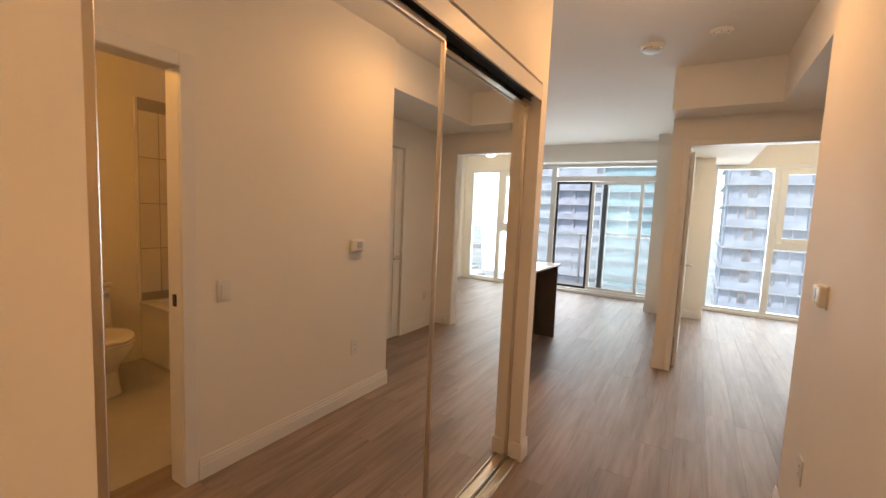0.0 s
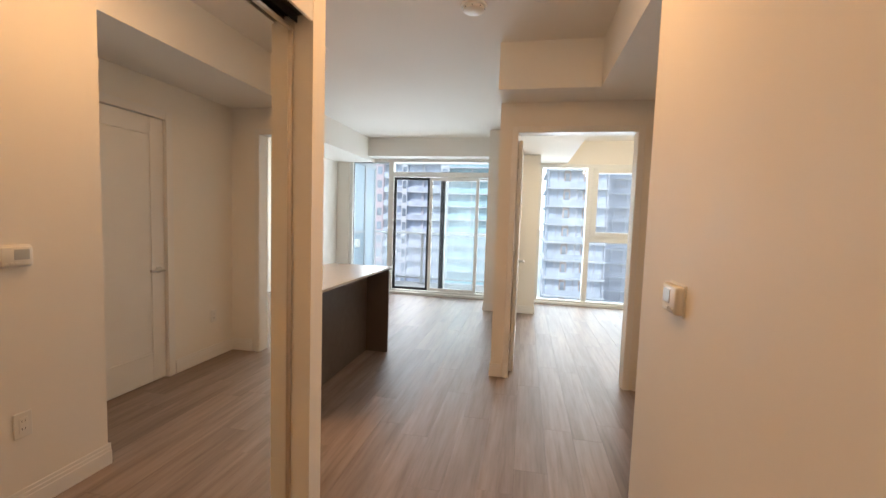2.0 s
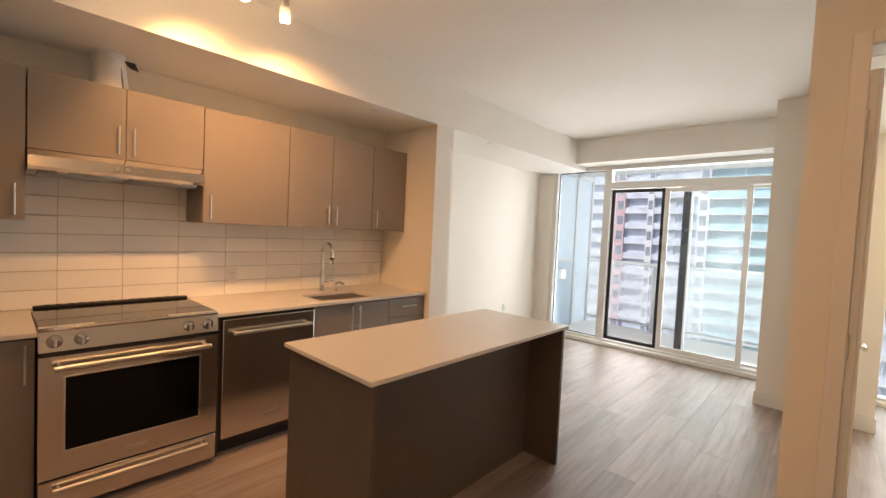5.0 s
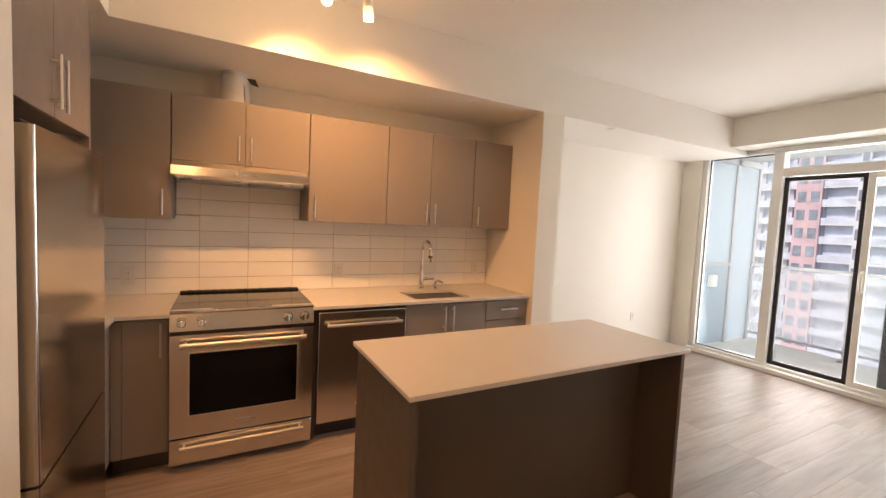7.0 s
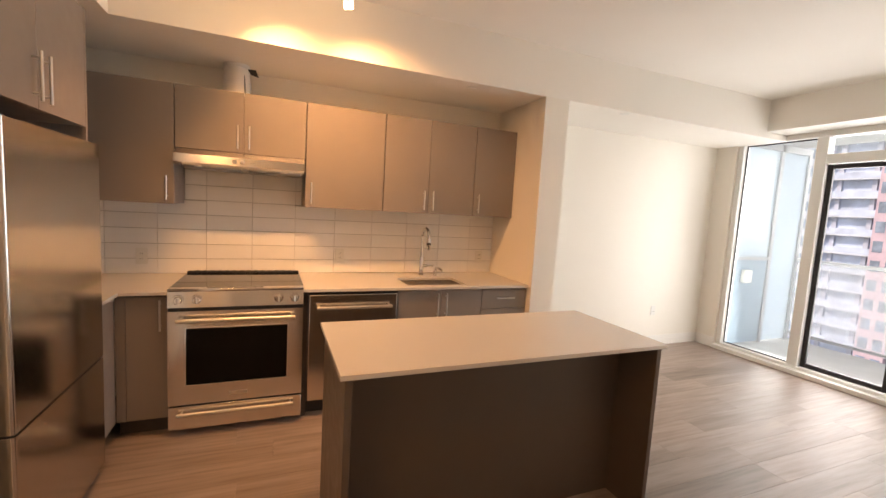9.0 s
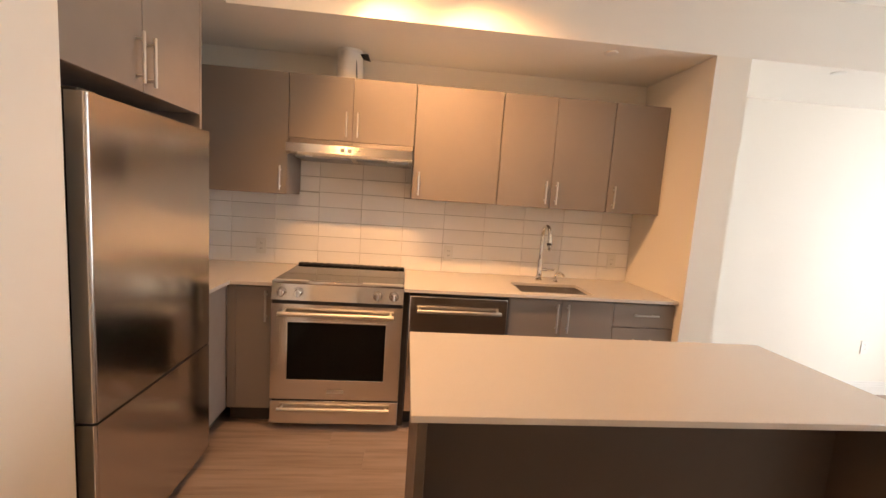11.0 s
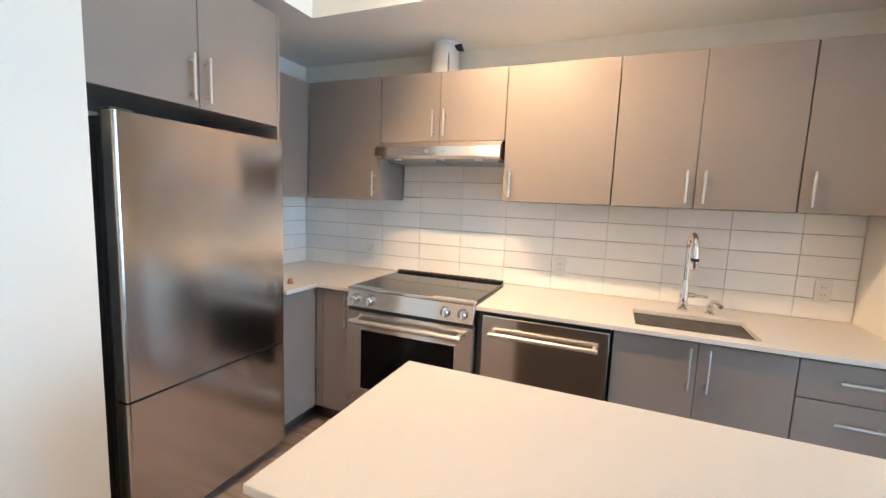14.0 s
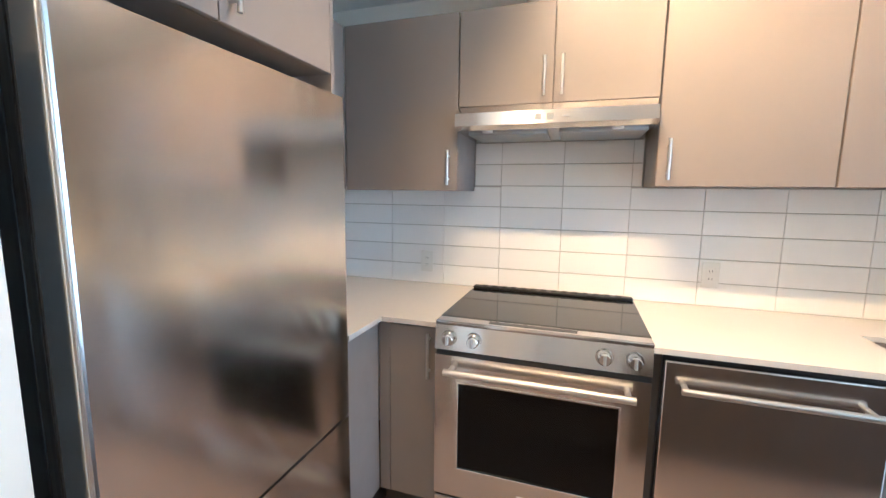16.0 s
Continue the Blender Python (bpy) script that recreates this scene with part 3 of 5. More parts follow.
# ceiling lights
dome = thing("ceiling_light", 1.62, 6.9, H, "lit round glass dome light on the bedroom ceiling", "ceiling light")
part("rim", lathe(bmesh.new(), 1.62, 6.9, [(0.19, H - 0.02), (0.195, H)]), NICKEL, dome)
part("diffuser", lathe(bmesh.new(), 1.62, 6.9, [(0.02, H - 0.17), (0.10, H - 0.15), (0.16, H - 0.10), (0.18, H - 0.02)]), DOME, dome, "lit frosted glass diffuser").visible_shadow = False
for hy in (0.35, 3.05):
    dome = thing("ceiling_light", 0.2, hy, H, "lit round glass dome light on the hall ceiling", "ceiling light", group="hall ceiling lights")
    part("rim", lathe(bmesh.new(), 0.2, hy, [(0.16, H - 0.02), (0.165, H)]), NICKEL, dome)
    part("diffuser", lathe(bmesh.new(), 0.2, hy, [(0.02, H - 0.10), (0.09, H - 0.085), (0.135, H - 0.055), (0.15, H - 0.02)]), DOME, dome, "lit frosted glass diffuser").visible_shadow = False

track = thing("track_light", TRACK_X, 3.8, H, "ceiling track light with four small lit glass heads", "track light")
part("rail", B(TRACK_X - 0.018, TRACK_X + 0.018, 3.30, 4.26, H - 0.022, H, bevel=0.003), NICKEL, track, "satin metal rail")
for k, ty in enumerate(TRACK_Y):
    tilt = Vector(((0.30, 0.10, -0.75) if k == 2 else (-0.30, 0.12 * (k - 1.5), -1))).normalized()
    p = Vector((TRACK_X, ty, 2.615))
    bm = bmesh.new()
    rod(bm, (TRACK_X, ty, H - 0.02), p, 0.006)
    rod(bm, p - Vector((0, 0.014, 0)), p + Vector((0, 0.014, 0)), 0.010)
    part("stem", bm, NICKEL, track)
    head = part("spot_head", rod(bmesh.new(), p, p + tilt * 0.045, 0.020, 0.023, n=20), NICKEL, track, "satin metal lamp holder")
    part("glass_shade", rod(bmesh.new(), p + tilt * 0.040, p + tilt * 0.105, 0.026, 0.028, n=24), SHADE, head, "frosted glass shade").visible_shadow = False
    part("bulb", rod(bmesh.new(), p + tilt * 0.104, p + tilt * 0.112, 0.024, n=20), BULB, head, "lit warm bulb").visible_shadow = False


# ---- windows ----
def pane(parent, x0, x1, y, z0, z1):
    p = part("pane", B(x0, x1, y - 0.003, y + 0.003, z0, z1), GLASS, parent)
    p.visible_shadow = False
    return p


def sash_frame(x0, x1, z0, z1, y0, y1, w):
    bm = bmesh.new()
    for s in ((x0, x0 + w, z0, z1), (x1 - w, x1, z0, z1), (x0 + w, x1 - w, z0, z0 + w), (x0 + w, x1 - w, z1 - w, z1)):
        box(bm, s[0], s[1], y0, y1, s[2], s[3], bevel=0.003)
    return bm


window_1 = thing("window_1", -1.5, WY, 0, "white framed window wall with a sliding balcony door", "window", kind="structure")
bm = bmesh.new()
WX0, WX1 = -2.845, -0.22
for s in ((WX0, WX0 + 0.055, 0.0, 2.43), (WX0 + 0.055, WX1, 2.375, 2.43), (WX0 + 0.055, WX1, 0.0, 0.075), (-2.10, -2.005, 0.075, 2.375), (WX1 - 0.03, WX1, 0.075, 2.375), (-2.005, WX1 - 0.03, 2.115, 2.205)):
    box(bm, s[0], s[1], WY - 0.02, WY + 0.09, s[2], s[3], bevel=0.004)
part("window_frame", bm, ALU, window_1)
part("window_sill", B(WX0, WX1, WY - 0.085, WY - 0.018, 0.0, 0.045, bevel=0.004), ALU, window_1, "white floor sill")
pane(window_1, WX0 + 0.05, -2.095, WY + 0.05, 0.07, 2.38)
pane(window_1, -2.01, WX1 - 0.025, WY + 0.05, 2.20, 2.38)
part("gasket", sash_frame(WX0 + 0.055, -2.10, 0.075, 2.375, WY + 0.035, WY + 0.046, 0.012), BLACKF, window_1, "thin dark glazing gasket")
screen = part("sliding_screen", sash_frame(-2.0, -1.335, 0.08, 2.11, WY + 0.02, WY + 0.05, 0.045), BLACKF, window_1, "black framed sliding screen")
slide = part("sliding_sash", sash_frame(-1.335, -0.45, 0.08, 2.11, WY - 0.012, WY + 0.018, 0.055), ALU, window_1, "white sliding door sash")
pane(slide, -1.285, -0.50, WY + 0.004, 0.13, 2.06)
part("meeting_rail", B(-1.145, -1.06, WY + 0.055, WY + 0.085, 0.08, 2.11, bevel=0.003), BLACKF, window_1, "black meeting stile")
part("fixed_sash", sash_frame(-1.07, -0.25, 0.08, 2.11, WY + 0.055, WY + 0.084, 0.03), ALU, window_1)
pane(window_1, -1.05, -0.27, WY + 0.07, 0.10, 2.09)
bm = bmesh.new()
tube(bm, [(-1.30, WY - 0.012, 0.98), (-1.30, WY - 0.045, 1.0), (-1.30, WY - 0.05, 1.08), (-1.30, WY - 0.045, 1.16), (-1.30, WY - 0.012, 1.18)], 0.011)
part("pull_handle", bm, WHITEP, slide, "white curved pull handle")

window_2 = thing("window_2", 1.75, WY, 0, "white framed bedroom window wall with an opening light", "window", kind="structure")
bm = bmesh.new()
VX0, VX1 = 0.54, 2.9
for s in ((VX0, VX0 + 0.07, 0, 2.36), (VX0 + 0.07, VX1, 2.30, 2.36), (VX0 + 0.07, VX1, 0, 0.075), (1.335, 1.42, 0.075, 2.30), (2.165, 2.255, 0.075, 2.30), (VX1 - 0.06, VX1, 0.075, 2.30), (1.42, 2.165, 1.075, 1.165)):
    box(bm, s[0], s[1], WY - 0.02, WY + 0.09, s[2], s[3], bevel=0.004)
part("window_frame", bm, ALU, window_2)
part("window_sill", B(VX0, VX1, WY - 0.06, WY - 0.018, 0, 0.04, bevel=0.004), ALU, window_2, "white floor sill")
vent = part("vent_sash", sash_frame(1.42, 2.165, 1.165, 2.30, WY - 0.035, WY + 0.05, 0.085), ALU, window_2, "white opening sash")
pane(vent, 1.50, 2.09, WY + 0.02, 1.24, 2.22)
part("latch", tube(bmesh.new(), [(2.12, WY - 0.035, 1.34), (2.12, WY - 0.06, 1.36), (2.12, WY - 0.06, 1.46)], 0.008), WHITEP, vent, "white window latch")
pane(window_2, 0.6, 1.34, WY + 0.05, 0.07, 2.31)
pane(window_2, 1.41, 2.17, WY + 0.05, 0.07, 1.08)
pane(window_2, 2.25, 2.85, WY + 0.05, 0.07, 2.31)


# ---- kitchen ----
CT = 0.885        # counter height
TK = 0.02         # slab thickness
FX = -2.43        # base cabinet fronts
UX = -2.745       # wall cabinet fronts
UB, UT = 1.42, 2.15


def bar(parent, a, b, out, r=0.006, stand=0.028, name="handle"):
    """A straight bar handle on two posts; out is the way it stands off."""
    a, b, out = Vector(a), Vector(b), Vector(out)
    d = (b - a).normalized()
    bm = bmesh.new()
    rod(bm, a + out * stand - d * 0.012, b + out * stand + d * 0.012, r)
    for p in (a + d * 0.014, b - d * 0.014):
        rod(bm, p, p + out * stand, r * 0.8, n=10)
    return part(name, bm, NICKEL, parent, "satin nickel bar handle")


def front_x(parent, y0, y1, z0, z1, x, name="door"):
    return part(name, B(x - 0.018, x, y0 + 0.0015, y1 - 0.0015, z0, z1, bevel=0.0015), CABINET, parent)


def wall_cabinet(y0, y1, z0, doors, handles, label):
    """Doors: y edges; handles: y of each door's handle."""
    t = thing("wall_cabinet", KX, (y0 + y1) / 2, z0, label, "cabinet", group="kitchen wall cabinets")
    part("body", B(KX, UX - 0.02, y0 + 0.001, y1 - 0.001, z0, UT - 0.018), CABINET, t)
    # white top, out of view, added as a reflector for the wall above
    part("bounce_panel", B(KX, UX - 0.02, y0 + 0.001, y1 - 0.001, UT - 0.018, UT - 0.001), WHITEP, t, "unseen white top added to bounce light up the wall")
    for d0, d1, hy in zip(doors, doors[1:], handles):
        d = front_x(t, d0, d1, z0 - 0.002, UT, UX)
        bar(d, (UX, hy, z0 + 0.035), (UX, hy, z0 + 0.165), (1, 0, 0))


wall_cabinet(2.60, 3.165, 1.395, (2.60, 3.165), (3.125,), "taupe wall cabinet in the kitchen corner")
wall_cabinet(3.168, 3.963, 1.757, (3.168, 3.566, 3.963), (3.53, 3.60), "short taupe two-door cabinet above the range hood")
wall_cabinet(3.966, 4.535, UB, (3.966, 4.535), (4.005,), "taupe wall cabinet beside the range hood")
wall_cabinet(4.538, 5.303, UB, (4.538, 4.903, 5.303), (4.864, 4.938), "taupe two-door wall cabinet above the sink")
wall_cabinet(5.306, 5.688, UB, (5.306, 5.688), (5.345,), "narrow taupe wall cabinet at the end wall")
t = thing("wall_cabinet", -2.45, KY, 1.395, "taupe wall cabinet on the side wall by the fridge", "cabinet", group="kitchen wall cabinets")
part("body", B(UX - 0.02, -2.14, KY, 2.58, 1.395, UT), CABINET, t)
d = part("door", B(UX + 0.003, -2.142, 2.58, 2.598, 1.393, UT, bevel=0.0015), CABINET, t)
bar(d, (-2.19, 2.598, 1.43), (-2.19, 2.598, 1.56), (0, 1, 0))

t = thing("fridge_cabinet", -1.7, KY, 1.753, "taupe two-door cabinet above the fridge", "cabinet", group="kitchen wall cabinets")
part("body", B(-2.136, -1.282, KY, 2.90, 1.755, 2.30), CABINET, t)
for d0, d1, hx in ((-2.136, -1.703, -1.735), (-1.703, -1.282, -1.665)):
    d = part("door", B(d0 + 0.0015, d1 - 0.0015, 2.90, 2.92, 1.753, 2.30, bevel=0.0015), CABINET, t)
    bar(d, (hx, 2.92, 1.79), (hx, 2.92, 1.95), (0, 1, 0))
part("side_panel", B(-2.154, -2.136, KY, 2.92, 0.0, 2.30), CABINET, t, "tall taupe end panel")


# fridge
def fridge():
    x0, x1, yb, yf, top, sp = -2.122, -1.337, 2.32, 2.975, 1.673, 0.622
    t = thing("fridge", (x0 + x1) / 2, 2.6, 0, "stainless steel bottom-freezer fridge, doors closed", "fridge")
    part("body", B(x0 + 0.005, x1 - 0.005, yb, yf - 0.075, 0.03, top - 0.015, bevel=0.004), DARKG, t, "dark grey casing")
    part("gasket", B(x0 + 0.012, x1 - 0.012, yf - 0.077, yf - 0.062, 0.07, top - 0.01), BLACKP, t)
    for name, z0, z1 in (("door", sp + 0.004, top), ("freezer_drawer", 0.055, sp - 0.006)):
        bm = B(x0, x1, yf - 0.062, yf, z0, z1)
        upright = [e for e in bm.edges if abs(e.verts[0].co.z - e.verts[1].co.z) > 0.1 and e.verts[0].co.y > yf - 0.01]
        bmesh.ops.bevel(bm, geom=upright, offset=0.012, segments=5, affect="EDGES", profile=0.5)
        d = part(name, bm, STEEL_F, t, "brushed stainless front")
        zz = z0 if name == "door" else z1
        part("grip", B(x0 + 0.01, x1 - 0.01, yf - 0.055, yf - 0.012, zz - 0.005, zz + 0.005), BLACKP, d, "recessed black grip")
    part("toe_grille", B(x0 + 0.02, x1 - 0.02, yf - 0.09, yf - 0.06, 0.005, 0.05), BLACKP, t)
    for fx in (x0 + 0.07, x1 - 0.07):
        part("foot", rod(bmesh.new(), (fx, yf - 0.12, 0), (fx, yf - 0.12, 0.03), 0.02), BLACKP, t)
    part("hinge_cover", B(x1 - 0.09, x1 - 0.01, yf - 0.10, yf - 0.03, top - 0.014, top + 0.012, bevel=0.004), DARKG, t)
    for sy in (yf - 0.12, yf - 0.09):
        part("side_trim", B(x1 - 0.006, x1 - 0.002, sy, sy + 0.012, 0.06, top - 0.02, bevel=0.001), BLACKP, t, "slim black side trim")


fridge()


def base_cabinet(y0, y1, label, fronts, name="base_cabinet"):
    """Fronts: (kind, y0, y1, z0, z1, handle)."""
    t = thing(name, KX, (y0 + y1) / 2, 0, label, "cabinet", group="kitchen base cabinets")
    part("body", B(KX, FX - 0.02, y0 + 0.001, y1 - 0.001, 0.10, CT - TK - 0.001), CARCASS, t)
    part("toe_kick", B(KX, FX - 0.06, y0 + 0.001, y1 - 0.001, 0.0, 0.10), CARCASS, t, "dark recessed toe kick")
    for kind, a, b, z0, z1, hd in fronts:
        d = front_x(t, a, b, z0, z1, FX, kind)
        if kind == "drawer":
            m = (a + b) / 2
            bar(d, (FX, m - 0.07, hd), (FX, m + 0.07, hd), (1, 0, 0))
        elif hd is not None:
            bar(d, (FX, hd, z1 - 0.19), (FX, hd, z1 - 0.03), (1, 0, 0))


ZT = CT - TK - 0.012
base_cabinet(2.93, 3.19, "narrow taupe base cabinet in the corner", [("door", 2.98, 3.19, 0.105, ZT, 3.155)])
base_cabinet(4.602, 5.279, "taupe two-door base cabinet under the sink", [("door", 4.602, 4.938, 0.105, ZT, 4.905), ("door", 4.938, 5.279, 0.105, ZT, 4.975)])
base_cabinet(5.281, 5.688, "taupe base cabinet with three drawers", [("drawer", 5.281, 5.688, 0.70, ZT, 0.785), ("drawer", 5.281, 5.688, 0.405, 0.695, 0.62), ("drawer", 5.281, 5.688, 0.105, 0.40, 0.33)])
t = thing("base_cabinet", -2.29, KY, 0, "taupe corner base cabinet beside the fridge", "cabinet", group="kitchen base cabinets")
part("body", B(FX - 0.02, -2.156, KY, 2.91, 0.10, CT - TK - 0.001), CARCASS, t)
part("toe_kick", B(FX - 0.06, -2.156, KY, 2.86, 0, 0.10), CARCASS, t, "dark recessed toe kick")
part("door", B(FX + 0.004, -2.158, 2.91, 2.93, 0.105, ZT, bevel=0.0015), CABINET, t)

# counter with the sink cut out
SX0, SX1, SY0, SY1 = -2.80, -2.485, 4.69, 5.17
t = thing("worktop", -2.7, 4.0, CT - TK, "pale speckled quartz kitchen worktop", "worktop")
for slabs in (((KX, -2.405, KY, 2.955), (-2.405, -2.156, KY, 2.955), (KX, -2.405, 2.955, 3.195)), ((-3.08, -2.98, 3.195, 3.953),), ((KX, -2.405, 3.953, SY0), (KX, SX0, SY0, SY1), (SX1, -2.405, SY0, SY1), (KX, -2.405, SY1, 5.69))):
    bm = bmesh.new()
    for q in slabs:
        box(bm, *q, CT - TK, CT)
    bmesh.ops.remove_doubles(bm, verts=bm.verts, dist=0.0004)
    part("slab", bm, QUARTZ, t, smooth=False)
t = thing("sink", -2.65, 4.93, CT, "undermount rectangular stainless steel sink", "sink")
bm = bmesh.new()
for s in ((SX0 - 0.012, SX0, SY0 - 0.012, SY1 + 0.012, 0.67, CT - TK - 0.001), (SX1, SX1 + 0.012, SY0 - 0.012, SY1 + 0.012, 0.67, CT - TK - 0.001), (SX0, SX1, SY0 - 0.012, SY0, 0.67, CT - TK - 0.001), (SX0, SX1, SY1, SY1 + 0.012, 0.67, CT - TK - 0.001), (SX0 - 0.012, SX1 + 0.012, SY0 - 0.012, SY1 + 0.012, 0.66, 0.67)):
    box(bm, *s)
part("bowl", bm, STEEL_H, t)
part("drain", lathe(bmesh.new(), -2.65, 4.93, [(0.045, 0.670), (0.045, 0.673), (0.02, 0.672)]), CHROME, t, "round chrome drain")

t = thing("faucet", -2.90, 4.93, CT, "tall chrome gooseneck faucet with a pull-down spray", "faucet")
fx, fy = -2.90, 4.93
part("base", lathe(bmesh.new(), fx, fy, [(0.028, CT), (0.028, CT + 0.012), (0.021, CT + 0.02), (0.020, CT + 0.15), (0.015, CT + 0.165)]), CHROME, t)
pts = [(fx, fy, CT + 0.11), (fx, fy, CT + 0.32)]
for k in range(9):
    a = math.pi * k / 8
    pts.append((fx + 0.062 - 0.062 * math.cos(a), fy + 0.012 * k / 8, CT + 0.335 + 0.07 * math.sin(a)))
part("spout", tube(bmesh.new(), pts, 0.0135, 16), CHROME, t)
part("spray_head", lathe(bmesh.new(), fx + 0.124, fy + 0.012, [(0.0145, CT + 0.337), (0.017, CT + 0.32), (0.018, CT + 0.245), (0.014, CT + 0.235)]), CHROME, t)
part("grip_band", lathe(bmesh.new(), fx + 0.124, fy + 0.012, [(0.0178, CT + 0.292), (0.0186, CT + 0.290), (0.0186, CT + 0.279), (0.0178, CT + 0.277)]), BLACKP, t, "black rubber band")
bm = bmesh.new()
rod(bm, (fx, fy, CT + 0.085), (fx + 0.005, fy + 0.05, CT + 0.085), 0.014)
rod(bm, (fx + 0.005, fy + 0.05, CT + 0.085), (fx + 0.015, fy + 0.105, CT + 0.087), 0.007, 0.008)
part("lever", bm, CHROME, t)
t = thing("soap_dispenser", -2.88, 5.05, CT, "small chrome soap spout beside the faucet", "soap dispenser")
part("collar", lathe(bmesh.new(), -2.88, 5.05, [(0.024, CT), (0.024, CT + 0.008), (0.016, CT + 0.014), (0.014, CT + 0.05)]), CHROME, t)
part("spout", tube(bmesh.new(), [(-2.88, 5.05, CT + 0.045), (-2.87, 5.055, CT + 0.07), (-2.84, 5.065, CT + 0.075), (-2.80, 5.08, CT + 0.06)], 0.011), CHROME, t)


t = thing("wooden_plug", -2.325, 2.826, CT, "small brown wooden plug lying on the worktop", "plug")
part("body", lathe(bmesh.new(), -2.325, 2.826, [(0.017, CT), (0.018, CT + 0.006), (0.014, CT + 0.026), (0.010, CT + 0.03)], n=16), plain("brown_wood", (0.30, 0.14, 0.06), 0.5, vary=0.2, scale=40), t)


# ---- range, hood, dishwasher ----
def knob(parent, y, z, x):
    bm = bmesh.new()
    rod(bm, (x, y, z), (x + 0.010, y, z), 0.030, 0.028, n=28)
    rod(bm, (x + 0.010, y, z), (x + 0.030, y, z), 0.023, 0.021, n=28)
    rod(bm, (x + 0.030, y, z), (x + 0.034, y, z), 0.021, 0.018, n=28)
    k = part("knob", bm, CHROME, parent, "round polished metal knob")
    part("pointer", B(x + 0.034, x + 0.042, y - 0.005, y + 0.005, z - 0.018, z + 0.018, bevel=0.002), NICKEL, k)


def kitchen_range():
    y0, y1 = 3.197, 3.950
    fx = -2.375
    t = thing("range", -2.7, 3.57, 0, "stainless steel slide-in electric range with a black glass top", "range")
    part("body", B(-2.99, fx - 0.05, y0 + 0.004, y1 - 0.004, 0.03, 0.885), BLACKP, t, "black side casing")
    part("cooktop", B(-2.975, fx - 0.062, y0, y1, 0.888, 0.905, bevel=0.003, seg=2), BLACKG, t, "black glass cooktop")
    part("front_trim", B(fx - 0.0615, fx - 0.002, y0, y1, 0.8885, 0.906, bevel=0.004, seg=2), STEEL_H, t, "brushed stainless front edge")
    bm = B(-2.985, -2.945, y0 + 0.004, y1 - 0.004, 0.905, 0.919, bevel=0.004)
    for k in range(14):
        box(bm, -2.978, -2.952, y0 + 0.05 + 0.048 * k, y0 + 0.075 + 0.048 * k, 0.918, 0.9215)
    part("rear_vent", bm, BLACKP, t, "black rear vent strip")
    bm = bmesh.new()
    v = [bm.verts.new(c) for c in ((fx - 0.05, y0, 0.795), (fx + 0.005, y0, 0.795), (fx - 0.012, y0, 0.888), (fx - 0.05, y0, 0.888), (fx - 0.05, y1, 0.795), (fx + 0.005, y1, 0.795), (fx - 0.012, y1, 0.888), (fx - 0.05, y1, 0.888))]
    for f in ((0, 1, 2, 3), (7, 6, 5, 4), (0, 4, 5, 1), (1, 5, 6, 2), (2, 6, 7, 3), (3, 7, 4, 0)):
        bm.faces.new([v[i] for i in f])
    panel = part("control_panel", bm, STEEL_H, t, "brushed stainless control panel")
    for ky in (y0 + 0.055, y0 + 0.15, y1 - 0.15, y1 - 0.055):
        knob(panel, ky, 0.84, fx - 0.006)
    part("display", B(fx - 0.050, fx - 0.022, y0 + 0.20, y1 - 0.24, 0.9045, 0.9068), BLACKG, panel, "black touch strip")
    part("seal", B(fx - 0.05, fx - 0.012, y0 + 0.002, y1 - 0.002, 0.772, 0.796), BLACKP, t)
    z0, z1 = 0.195, 0.772
    d = part("oven_door", B(fx - 0.05, fx - 0.014, y0, y1, z0, z1, bevel=0.002), STEEL_H, t, "brushed stainless oven door")
    for n, s in (("side_rail", (y0, y0 + 0.092, z0, z1)), ("side_rail", (y1 - 0.092, y1, z0, z1)), ("bottom_rail", (y0 + 0.092, y1 - 0.092, z0, z0 + 0.12)), ("top_rail", (y0 + 0.092, y1 - 0.092, z1 - 0.105, z1))):
        part(n, B(fx - 0.0138, fx, *s), STEEL_H, d, smooth=False)
    part("window", B(fx - 0.0138, fx - 0.005, y0 + 0.092, y1 - 0.092, z0 + 0.12, z1 - 0.105), OVENG, d, "dark oven glass")
    bm = bmesh.new()
    wy0, wy1, wz0, wz1 = y0 + 0.092, y1 - 0.092, z0 + 0.12, z1 - 0.105
    for q in ((wy0 - 0.006, wy1 + 0.006, wz1 - 0.002, wz1 + 0.006), (wy0 - 0.006, wy1 + 0.006, wz0 - 0.006, wz0 + 0.002), (wy0 - 0.006, wy0 + 0.002, wz0 + 0.002, wz1 - 0.002), (wy1 - 0.002, wy1 + 0.006, wz0 + 0.002, wz1 - 0.002)):
        box(bm, fx - 0.006, fx + 0.0025, *q, bevel=0.001)
    part("window_bezel", bm, CHROME, d, "thin bright bezel round the oven glass")
    bm = bmesh.new()
    rod(bm, (fx + 0.05, y0 + 0.05, 0.725), (fx + 0.05, y1 - 0.05, 0.725), 0.013)
    for ky in (y0 + 0.07, y1 - 0.07):
        rod(bm, (fx, ky, 0.725), (fx + 0.05, ky, 0.725), 0.010)
    part("handle", bm, NICKEL, d, "thick brushed bar handle")
    part("badge", B(fx, fx + 0.002, 3.525, 3.625, 0.235, 0.255), NICKEL, d, "small plain metal badge")
    dr = part("warming_drawer", B(fx - 0.05, fx, y0, y1, 0.04, 0.185, bevel=0.003), STEEL_H, t, "brushed stainless drawer")
    bm = bmesh.new()
    rod(bm, (fx + 0.03, y0 + 0.05, 0.145), (fx + 0.03, y1 - 0.05, 0.145), 0.009)
